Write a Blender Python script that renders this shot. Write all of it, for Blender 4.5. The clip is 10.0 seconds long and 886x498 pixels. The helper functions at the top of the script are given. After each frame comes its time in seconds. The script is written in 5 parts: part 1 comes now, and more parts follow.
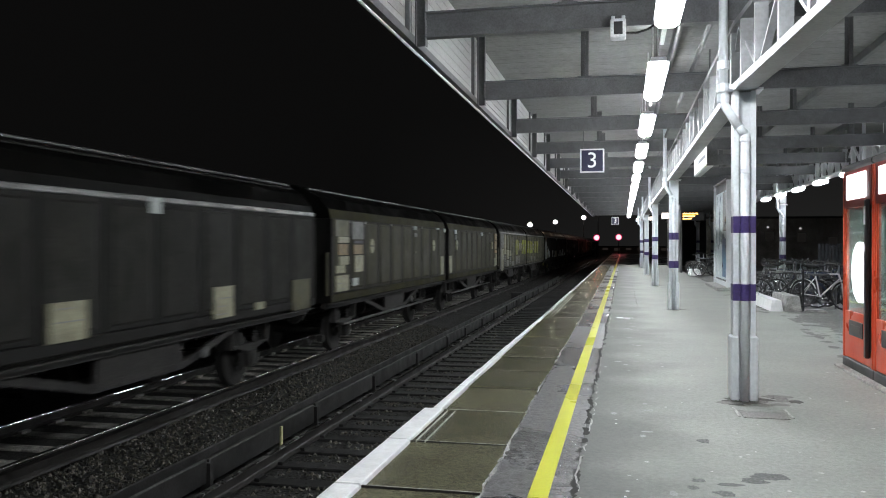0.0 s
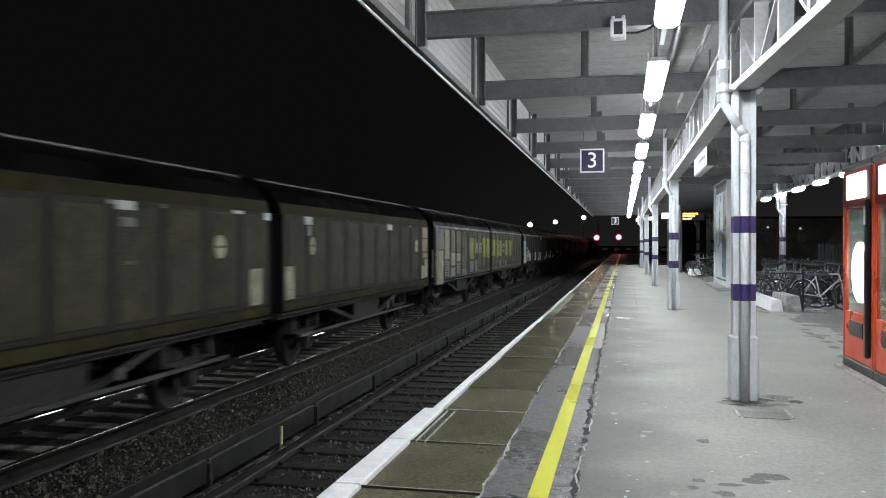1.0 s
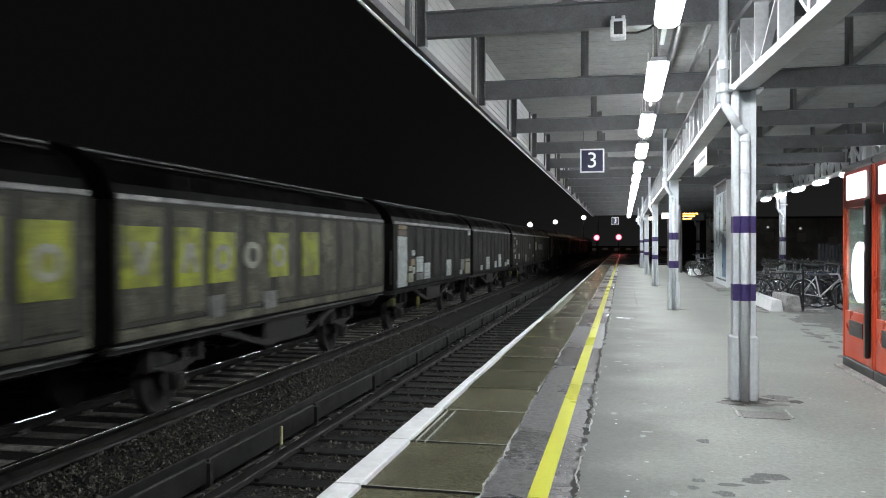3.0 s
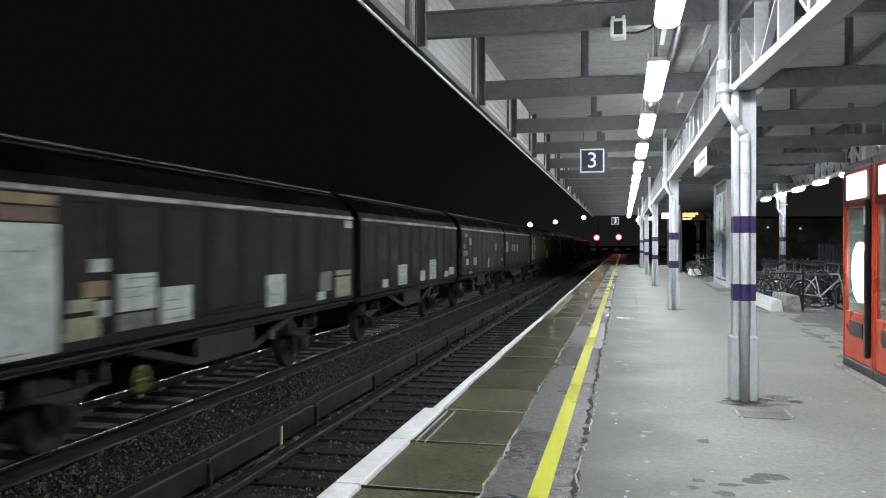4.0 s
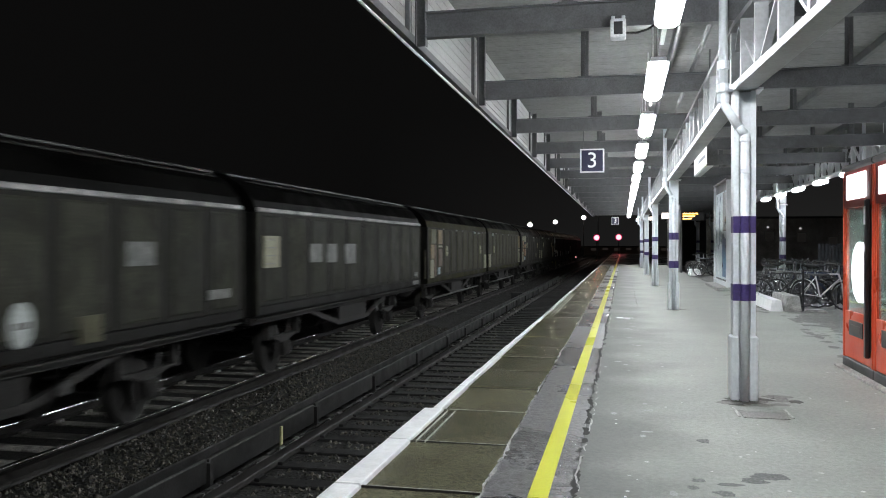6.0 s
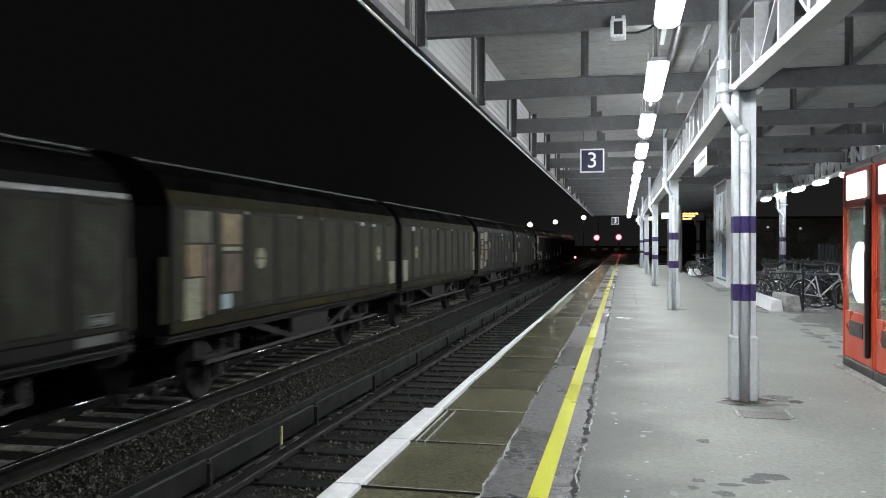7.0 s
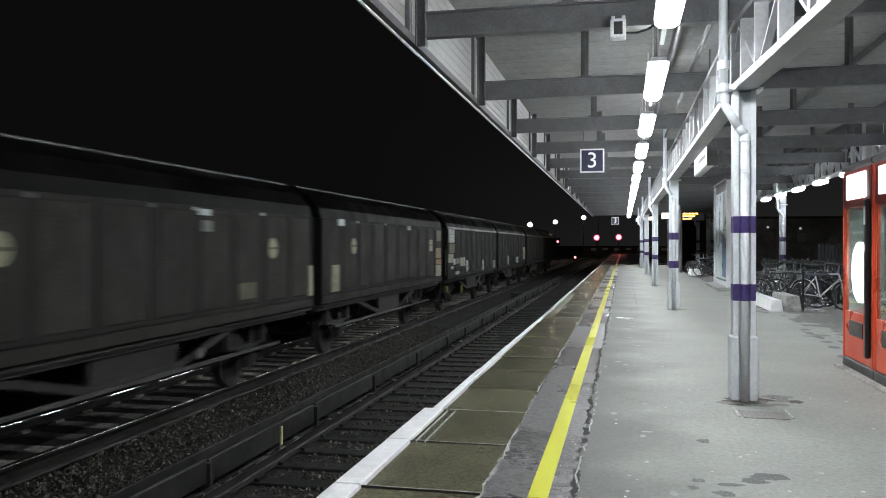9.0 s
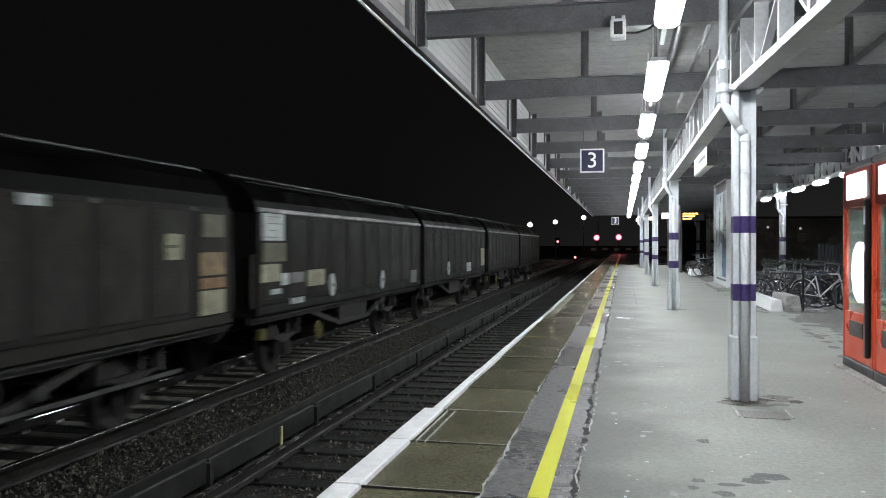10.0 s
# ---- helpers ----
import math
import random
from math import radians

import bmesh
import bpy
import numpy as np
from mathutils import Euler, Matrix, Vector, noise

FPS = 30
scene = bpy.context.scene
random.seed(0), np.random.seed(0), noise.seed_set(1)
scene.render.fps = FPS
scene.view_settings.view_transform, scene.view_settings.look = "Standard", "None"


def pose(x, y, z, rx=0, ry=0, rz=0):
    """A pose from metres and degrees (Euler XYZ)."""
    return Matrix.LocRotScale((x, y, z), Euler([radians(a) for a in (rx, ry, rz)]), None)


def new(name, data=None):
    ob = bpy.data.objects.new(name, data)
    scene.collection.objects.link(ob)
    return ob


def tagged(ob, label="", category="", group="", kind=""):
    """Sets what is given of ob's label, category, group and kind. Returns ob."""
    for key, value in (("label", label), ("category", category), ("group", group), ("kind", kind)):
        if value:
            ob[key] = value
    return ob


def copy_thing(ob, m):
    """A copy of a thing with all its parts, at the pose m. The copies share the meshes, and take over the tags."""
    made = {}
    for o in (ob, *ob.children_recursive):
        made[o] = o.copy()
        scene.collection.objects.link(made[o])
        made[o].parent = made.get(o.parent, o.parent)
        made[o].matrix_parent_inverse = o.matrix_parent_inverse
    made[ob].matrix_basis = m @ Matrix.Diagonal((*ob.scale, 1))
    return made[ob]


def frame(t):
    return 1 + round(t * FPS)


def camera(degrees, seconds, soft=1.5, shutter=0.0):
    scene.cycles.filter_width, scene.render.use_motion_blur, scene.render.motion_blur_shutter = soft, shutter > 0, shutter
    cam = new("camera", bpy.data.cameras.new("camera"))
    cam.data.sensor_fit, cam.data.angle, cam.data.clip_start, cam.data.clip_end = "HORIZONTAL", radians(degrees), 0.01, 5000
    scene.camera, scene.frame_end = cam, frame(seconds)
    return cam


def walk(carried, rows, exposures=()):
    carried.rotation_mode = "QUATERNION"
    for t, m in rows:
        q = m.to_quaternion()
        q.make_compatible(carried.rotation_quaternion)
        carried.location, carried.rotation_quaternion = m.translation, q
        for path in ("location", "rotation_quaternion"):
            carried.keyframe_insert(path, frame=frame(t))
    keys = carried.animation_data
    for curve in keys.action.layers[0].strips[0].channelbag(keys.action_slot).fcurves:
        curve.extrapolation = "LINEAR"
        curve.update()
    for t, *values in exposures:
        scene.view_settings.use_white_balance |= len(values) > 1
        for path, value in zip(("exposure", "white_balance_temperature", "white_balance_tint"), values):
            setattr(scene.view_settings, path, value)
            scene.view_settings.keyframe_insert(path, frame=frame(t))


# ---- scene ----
# Camera on a tripod on the platform; platform top is z = 0, the track runs along +y.
cam = camera(56.94, 10.0, soft=1.0, shutter=0.45)
STAND = pose(0, 0, 1.5, 89.68, 0, 12.44)
walk(cam, [(0.0, STAND), (10.0, STAND)])

# ---- world: a black night sky with a trace of town glow ----
world = bpy.data.worlds.new("night")
scene.world = world
world.use_nodes = True
world.node_tree.nodes["Background"].inputs[0].default_value = (0.9, 0.95, 1.0, 1)
world.node_tree.nodes["Background"].inputs[1].default_value = 1.0
# faint town glow that grows towards the horizon and towards the town side (+x)
wn, wl = world.node_tree.nodes, world.node_tree.links
w_tc, w_sep, w_up, w_side, w_mul, w_sum, w_col = (wn.new("ShaderNodeTexCoord"), wn.new("ShaderNodeSeparateXYZ"), wn.new("ShaderNodeMapRange"),
                                                  wn.new("ShaderNodeMapRange"), wn.new("ShaderNodeMath"), wn.new("ShaderNodeMath"), wn.new("ShaderNodeMix"))
wl.new(w_tc.outputs["Generated"], w_sep.inputs[0])
wl.new(w_sep.outputs["Z"], w_up.inputs["Value"])
wl.new(w_sep.outputs["X"], w_side.inputs["Value"])
for node, lo, hi, a, z in ((w_up, 0.0, 0.16, 1.0, 0.12), (w_side, -0.3, 0.2, 0.0, 0.012)):
    node.inputs["From Min"].default_value, node.inputs["From Max"].default_value = lo, hi
    node.inputs["To Min"].default_value, node.inputs["To Max"].default_value = a, z
w_mul.operation, w_sum.operation = "MULTIPLY", "ADD"
wl.new(w_up.outputs["Result"], w_mul.inputs[0])
wl.new(w_side.outputs["Result"], w_mul.inputs[1])
wl.new(w_mul.outputs[0], w_sum.inputs[0])
w_sum.inputs[1].default_value = 0.0036
w_col.data_type, w_col.blend_type = "RGBA", "MULTIPLY"
w_col.inputs["Factor"].default_value = 1.0
w_col.inputs["A"].default_value = (1.0, 0.98, 0.97, 1)
wl.new(w_sum.outputs[0], w_col.inputs["B"])
wl.new(w_col.outputs["Result"], wn["Background"].inputs[0])
TUBE = 68.0          # radiance of the fluorescent fittings
scene.view_settings.exposure = 0.0

RAIL = -0.915        # top of the rails
BED = -1.125         # top of the ballast
BAY = 3.73           # canopy bay
BEAM0 = 8.35         # a beam stands over the first column


# ---- materials ----
def mat(name, color, rough=0.6, metal=0.0, vary=0.25, scale=6.0, fine=60.0, bump=0.15, rough_vary=0.15,
        random_tint=0.0, second=None, second_amount=0.5, glow=0.0, island=0.0, spec=0.5, depth=0.01, mid=0.0, mid_amount=0.0, damp=0.0):
    m = bpy.data.materials.new(name)
    m.use_nodes = True
    nt = m.node_tree
    n, l = nt.nodes, nt.links
    b = n["Principled BSDF"]
    b.inputs["Metallic"].default_value = metal
    b.inputs["Specular IOR Level"].default_value = spec
    tc = n.new("ShaderNodeTexCoord")
    big = n.new("ShaderNodeTexNoise")
    big.inputs["Scale"].default_value, big.inputs["Detail"].default_value = scale / 6.0, 5
    small = n.new("ShaderNodeTexNoise")
    small.inputs["Scale"].default_value, small.inputs["Detail"].default_value = fine, 4
    coords = tc.outputs["Object"]
    if random_tint:
        # alike pieces each take their own stretch of the pattern
        oi, shift = n.new("ShaderNodeObjectInfo"), n.new("ShaderNodeVectorMath")
        shift.operation = "MULTIPLY_ADD"
        shift.inputs[1].default_value, shift.inputs[0].default_value = (37.0, 53.0, 29.0), (0, 0, 0)
        l.new(oi.outputs["Random"], shift.inputs[0])
        l.new(tc.outputs["Object"], shift.inputs[2])
        coords = shift.outputs[0]
    for t in (big, small):
        l.new(coords, t.inputs["Vector"])
    ramp = n.new("ShaderNodeMapRange")
    ramp.inputs["From Min"].default_value, ramp.inputs["From Max"].default_value = 0.3, 0.7
    l.new(big.outputs["Fac"], ramp.inputs["Value"])
    mix = n.new("ShaderNodeMix")
    mix.data_type = "RGBA"
    dark = tuple(c * (1 - vary) for c in color)
    lite = second if second else tuple(min(1, c * (1 + vary)) for c in color)
    mix.inputs["A"].default_value, mix.inputs["B"].default_value = (*dark, 1), (*lite, 1)
    l.new(ramp.outputs["Result"], mix.inputs["Factor"])
    grain = n.new("ShaderNodeMix")
    grain.data_type, grain.blend_type = "RGBA", "MULTIPLY"
    grain.inputs["Factor"].default_value = 1.0
    gr = n.new("ShaderNodeMapRange")
    gr.inputs["From Min"].default_value, gr.inputs["From Max"].default_value = 0.36, 0.64
    gr.inputs["To Min"].default_value, gr.inputs["To Max"].default_value = 1 - 1.2 * vary, 1 + 0.6 * vary
    l.new(small.outputs["Fac"], gr.inputs["Value"])
    l.new(mix.outputs["Result"], grain.inputs["A"])
    l.new(gr.outputs["Result"], grain.inputs["B"])
    out = grain.outputs["Result"]
    if mid:
        blot_tex = n.new("ShaderNodeTexNoise")
        blot_tex.inputs["Scale"].default_value, blot_tex.inputs["Detail"].default_value, blot_tex.inputs["Roughness"].default_value = mid, 6, 0.65
        blot_tex.inputs["Distortion"].default_value = 0.6
        l.new(coords, blot_tex.inputs["Vector"])
        mr = n.new("ShaderNodeMapRange")
        mr.inputs["From Min"].default_value, mr.inputs["From Max"].default_value = 0.36, 0.62
        mr.inputs["To Min"].default_value, mr.inputs["To Max"].default_value = 1 - mid_amount, 1 + 0.5 * mid_amount
        l.new(blot_tex.outputs["Fac"], mr.inputs["Value"])
        mm = n.new("ShaderNodeMix")
        mm.data_type, mm.blend_type = "RGBA", "MULTIPLY"
        mm.inputs["Factor"].default_value = 1.0
        l.new(out, mm.inputs["A"])
        l.new(mr.outputs["Result"], mm.inputs["B"])
        out = mm.outputs["Result"]
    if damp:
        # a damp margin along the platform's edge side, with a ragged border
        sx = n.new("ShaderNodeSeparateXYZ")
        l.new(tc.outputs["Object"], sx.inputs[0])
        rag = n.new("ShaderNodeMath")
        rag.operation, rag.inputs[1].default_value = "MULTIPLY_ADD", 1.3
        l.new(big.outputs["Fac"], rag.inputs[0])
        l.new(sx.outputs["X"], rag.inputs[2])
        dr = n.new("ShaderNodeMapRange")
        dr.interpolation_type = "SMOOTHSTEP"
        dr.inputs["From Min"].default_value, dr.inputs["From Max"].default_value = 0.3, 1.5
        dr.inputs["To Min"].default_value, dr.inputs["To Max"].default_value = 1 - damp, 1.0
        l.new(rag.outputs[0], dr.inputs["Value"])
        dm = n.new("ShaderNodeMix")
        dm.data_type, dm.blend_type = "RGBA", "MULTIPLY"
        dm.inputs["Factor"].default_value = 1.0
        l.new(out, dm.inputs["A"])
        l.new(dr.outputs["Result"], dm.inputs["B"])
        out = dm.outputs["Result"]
    if random_tint or island:
        src = n.new("ShaderNodeObjectInfo").outputs["Random"] if random_tint else n.new("ShaderNodeNewGeometry").outputs["Random Per Island"]
        amount = random_tint or island
        rr = n.new("ShaderNodeMapRange")
        rr.inputs["To Min"].default_value, rr.inputs["To Max"].default_value = 1 - amount, 1 + amount
        l.new(src, rr.inputs["Value"])
        tint = n.new("ShaderNodeMix")
        tint.data_type, tint.blend_type = "RGBA", "MULTIPLY"
        tint.inputs["Factor"].default_value = 1.0
        l.new(out, tint.inputs["A"])
        l.new(rr.outputs["Result"], tint.inputs["B"])
        out = tint.outputs["Result"]
    l.new(out, b.inputs["Base Color"])
    r2 = n.new("ShaderNodeMapRange")
    r2.inputs["From Min"].default_value, r2.inputs["From Max"].default_value = 0.3, 0.7
    r2.inputs["To Min"].default_value, r2.inputs["To Max"].default_value = max(0.03, rough - rough_vary), min(1, rough + rough_vary)
    l.new(big.outputs["Fac"], r2.inputs["Value"])
    l.new(r2.outputs["Result"], b.inputs["Roughness"])
    if bump:
        bp = n.new("ShaderNodeBump")
        bp.inputs["Strength"].default_value, bp.inputs["Distance"].default_value = bump, depth
        l.new(small.outputs["Fac"], bp.inputs["Height"])
        l.new(bp.outputs["Normal"], b.inputs["Normal"])
    if glow:
        b.inputs["Emission Color"].default_value = (*color, 1)
        b.inputs["Emission Strength"].default_value = glow
    return m


def glow_mat(name, color, strength):
    m = bpy.data.materials.new(name)
    m.use_nodes = True
    n = m.node_tree.nodes
    n.clear()
    e, o = n.new("ShaderNodeEmission"), n.new("ShaderNodeOutputMaterial")
    e.inputs[0].default_value, e.inputs[1].default_value = (*color, 1), strength
    m.node_tree.links.new(e.outputs[0], o.inputs[0])
    return m


def glass_mat(name, color=(0.9, 0.95, 0.95), rough=0.03):
    m = bpy.data.materials.new(name)
    m.use_nodes = True
    b = m.node_tree.nodes["Principled BSDF"]
    b.inputs["Base Color"].default_value = (*color, 1)
    b.inputs["Roughness"].default_value = rough
    b.inputs["Transmission Weight"].default_value = 1.0
    b.inputs["IOR"].default_value = 1.45
    return m


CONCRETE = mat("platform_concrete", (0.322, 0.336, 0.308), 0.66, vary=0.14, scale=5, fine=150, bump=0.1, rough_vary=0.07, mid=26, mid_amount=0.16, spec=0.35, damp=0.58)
TARMAC = mat("wet_tarmac", (0.182, 0.181, 0.181), 0.28, vary=0.42, scale=3, fine=110, bump=0.28, rough_vary=0.05, mid=16, mid_amount=0.5)
FORECOURT = mat("forecourt_tarmac", (0.225, 0.23, 0.218), 0.8, vary=0.3, scale=5, fine=60, bump=0.5, spec=0.25, mid=9, mid_amount=0.25)
SLAB = mat("mossy_slab", (0.140, 0.134, 0.087), 0.18, vary=0.36, scale=4, fine=150, bump=0.2, rough_vary=0.03, random_tint=0.3, mid=34, mid_amount=0.34)
CRACK = mat("crack_dirt", (0.02, 0.019, 0.017), 0.9, vary=0.4)
MORTAR = mat("pale_mortar", (0.42, 0.42, 0.4), 0.7, vary=0.35, scale=40)
WHITE_LINE = mat("white_line_paint", (0.93, 0.94, 0.95), 0.5, vary=0.04, scale=30, fine=60, mid=10, mid_amount=0.07)
YELLOW_LINE = mat("yellow_line_paint", (0.71, 0.71, 0.06), 0.3, vary=0.06, scale=4, fine=70, bump=0.25, rough_vary=0.05)
BRICKWORK = mat("platform_wall", (0.12, 0.1, 0.085), 0.8, vary=0.3)
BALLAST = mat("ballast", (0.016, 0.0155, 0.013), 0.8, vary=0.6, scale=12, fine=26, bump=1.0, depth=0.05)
STONE = mat("ballast_stone", (0.06, 0.055, 0.042), 0.55, vary=0.4, scale=60, fine=120, island=0.95)
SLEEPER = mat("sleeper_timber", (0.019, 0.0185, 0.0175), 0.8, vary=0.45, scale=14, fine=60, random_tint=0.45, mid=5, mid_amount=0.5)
SLEEPER_PALE = mat("sleeper_concrete", (0.32, 0.31, 0.28), 0.6, vary=0.4, scale=20, fine=60, random_tint=0.5, mid=6, mid_amount=0.5)
RAIL_TOP = mat("rail_polished", (0.66, 0.66, 0.68), 0.14, 1.0, vary=0.12, scale=14, rough_vary=0.05, bump=0)
RAIL_WORN = mat("rail_worn_head", (0.3, 0.29, 0.28), 0.2, 0.95, vary=0.35, scale=20, mid=0.7, mid_amount=0.6)
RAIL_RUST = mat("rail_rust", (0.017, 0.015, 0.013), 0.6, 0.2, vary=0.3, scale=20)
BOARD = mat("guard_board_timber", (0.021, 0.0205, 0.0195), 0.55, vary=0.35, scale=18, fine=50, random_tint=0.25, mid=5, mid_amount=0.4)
STEEL_GREY = mat("canopy_steel_paint", (0.13, 0.132, 0.137), 0.5, vary=0.14, scale=8, fine=60, bump=0.05, mid=5, mid_amount=0.15)
ROOF_BOARD = mat("canopy_boarding", (0.245, 0.247, 0.244), 0.75, vary=0.1, scale=2, fine=14, bump=0.1, mid=1.2, mid_amount=0.12)
VALANCE = mat("valance_sheet", (0.5, 0.505, 0.5), 0.55, vary=0.1, scale=8, fine=40, bump=0.1)
FASCIA = mat("fascia_dark_paint", (0.1, 0.1, 0.1), 0.5, vary=0.2)
SILVER = mat("silver_paint", (0.74, 0.775, 0.81), 0.34, 0.05, vary=0.05, scale=6, fine=30, bump=0.02, rough_vary=0.08, mid=3, mid_amount=0.07)
GIRDER = mat("girder_paint", (0.30, 0.31, 0.318), 0.45, vary=0.08, scale=8, fine=30, bump=0.03, mid=4, mid_amount=0.1)
WHITE_STEEL = mat("white_steel_paint", (0.72, 0.74, 0.76), 0.4, vary=0.1, scale=10, fine=50, bump=0.04)
PURPLE = mat("purple_band_paint", (0.065, 0.045, 0.16), 0.4, vary=0.15)
DIRT = mat("base_dirt", (0.075, 0.07, 0.062), 0.7, vary=0.4, scale=30)
TUBE_GLOW = glow_mat("fluorescent_diffuser", (0.93, 0.97, 1.0), TUBE)
FITTING = mat("fitting_white", (0.75, 0.76, 0.77), 0.4, vary=0.06)
BLACK = mat("black_plastic", (0.012, 0.012, 0.013), 0.4, vary=0.2)
NAVY = mat("sign_navy", (0.018, 0.018, 0.05), 0.35, vary=0.08, bump=0)
SIGN_WHITE = mat("sign_white", (0.82, 0.82, 0.84), 0.4, vary=0.04, bump=0)
KIOSK_RED = mat("kiosk_orange_red", (0.66, 0.085, 0.035), 0.35, vary=0.08, scale=8, bump=0.03)
KIOSK_DARK = mat("kiosk_dark", (0.02, 0.02, 0.022), 0.35, vary=0.2)
GLASS = glass_mat("kiosk_glass", (0.66, 0.76, 0.72), 0.04)
GLASS.node_tree.nodes["Principled BSDF"].inputs["Transmission Weight"].default_value = 0.82   # panes partly opaque, with a grey-green body colour
LIT_PANEL = glow_mat("lit_panel", (0.95, 0.98, 1.0), 3.0)
RUBBER = mat("tyre_rubber", (0.042, 0.042, 0.043), 0.7, vary=0.2)
CHROME = mat("bright_metal", (0.55, 0.56, 0.58), 0.25, 1.0, vary=0.1, bump=0)
BOARD_LIT_EDGE = mat("guard_board_lit_edge", (0.12, 0.118, 0.11), 0.6, vary=0.4, scale=30, fine=60, mid=3, mid_amount=0.6)
FAR_DARK = mat("far_dark", (0.03, 0.03, 0.03), 0.8, vary=0.3)


# ---- mesh helpers ----
def part(name, bm, material, parent=None, label="", smooth=False):
    """Links a bmesh, or a mesh, as one object under a thing."""
    if isinstance(bm, bmesh.types.BMesh):
        me = bpy.data.meshes.new(name)
        bm.to_mesh(me)
        bm.free()
    else:
        me = bm
    if material and not me.materials:
        me.materials.append(material)
    if smooth:
        me.shade_smooth()
    ob = new(name, me)
    if parent:
        ob.parent = parent
    if label:
        ob["label"] = label
    return ob


def thing(name, label, category, m=None, group="", kind=""):
    ob = new(name)
    ob.empty_display_size = 0.1
    if m:
        ob.matrix_basis = m
    return tagged(ob, label, category, group, kind)


def add_box(bm, x0, x1, y0, y1, z0, z1, bevel=0.0, m=None):
    vs = [bm.verts.new((x, y, z)) for z in (z0, z1) for y in (y0, y1) for x in (x0, x1)]
    fs = [bm.faces.new([vs[i] for i in q]) for q in ((0, 2, 3, 1), (4, 5, 7, 6), (0, 1, 5, 4), (2, 6, 7, 3), (0, 4, 6, 2), (1, 3, 7, 5))]
    if bevel:
        es = list({e for f in fs for e in f.edges})
        r = bmesh.ops.bevel(bm, geom=es, offset=bevel, segments=1, affect="EDGES", clamp_overlap=True)
        vs = list({v for f in r["faces"] for v in f.verts} | {v for v in vs if v.is_valid})
    if m:
        bmesh.ops.transform(bm, matrix=m, verts=vs)
    return bm


def box(x0, x1, y0, y1, z0, z1, bevel=0.0, m=None):
    return add_box(bmesh.new(), x0, x1, y0, y1, z0, z1, bevel, m)


def add_rod(bm, a, b, r0, r1=None, seg=10, caps=True):
    a, b = Vector(a), Vector(b)
    d = b - a
    turn = d.to_track_quat("Z", "Y").to_matrix().to_4x4()
    bmesh.ops.create_cone(bm, cap_ends=caps, segments=seg, radius1=r0, radius2=r0 if r1 is None else r1, depth=d.length,
                          matrix=Matrix.Translation((a + b) / 2) @ turn)
    return bm


def rod(a, b, r0, r1=None, seg=10):
    return add_rod(bmesh.new(), a, b, r0, r1, seg)


def add_bar(bm, a, b, w, h, up=(0, 0, 1)):
    """A rectangular bar from a to b, w across and h along up."""
    a, b = Vector(a), Vector(b)
    d = (b - a)
    y = d.normalized()
    x = y.cross(Vector(up)).normalized()
    z = x.cross(y)
    m = Matrix((x, y, z)).transposed().to_4x4()
    m.translation = a
    return add_box(bm, -w / 2, w / 2, 0, d.length, -h / 2, h / 2, 0, m)


def bar(a, b, w, h, up=(0, 0, 1)):
    return add_bar(bmesh.new(), a, b, w, h, up)


def tube(points, r, seg=10):
    """A bent pipe through points, with round joints."""
    bm = bmesh.new()
    for a, b in zip(points, points[1:]):
        add_rod(bm, a, b, r, None, seg)
    for p in points[1:-1]:
        bmesh.ops.create_uvsphere(bm, u_segments=seg, v_segments=6, radius=r, matrix=Matrix.Translation(p))
    return bm


def torus(R, r, seg=28, ring=6, m=None):
    bm = bmesh.new()
    rows = [[bm.verts.new(((R + r * math.cos(q)) * math.cos(p), (R + r * math.cos(q)) * math.sin(p), r * math.sin(q)))
             for q in [2 * math.pi * j / ring for j in range(ring)]] for p in [2 * math.pi * i / seg for i in range(seg)]]
    for i in range(seg):
        for j in range(ring):
            bm.faces.new((rows[i][j], rows[(i + 1) % seg][j], rows[(i + 1) % seg][(j + 1) % ring], rows[i][(j + 1) % ring]))
    if m:
        bmesh.ops.transform(bm, matrix=m, verts=bm.verts)
    return bm


def prism(profile, y0, y1):
    """Sweeps an (x, z) profile along y."""
    bm = bmesh.new()
    a = [bm.verts.new((x, y0, z)) for x, z in profile]
    b = [bm.verts.new((x, y1, z)) for x, z in profile]
    k = len(profile)
    for i in range(k):
        bm.faces.new((a[i], a[(i + 1) % k], b[(i + 1) % k], b[i]))
    bm.faces.new(a[::-1])
    bm.faces.new(b)
    bmesh.ops.recalc_face_normals(bm, faces=bm.faces)
    return bm


def lettering(body, size, depth=0.004):
    cu = bpy.data.curves.new("lettering", "FONT")
    cu.body, cu.size, cu.extrude = body, size, depth
    cu.align_x, cu.align_y = "CENTER", "CENTER"
    ob = new("lettering", cu)
    me = bpy.data.meshes.new_from_object(ob.evaluated_get(bpy.context.evaluated_depsgraph_get()))
    bpy.data.objects.remove(ob)
    return me


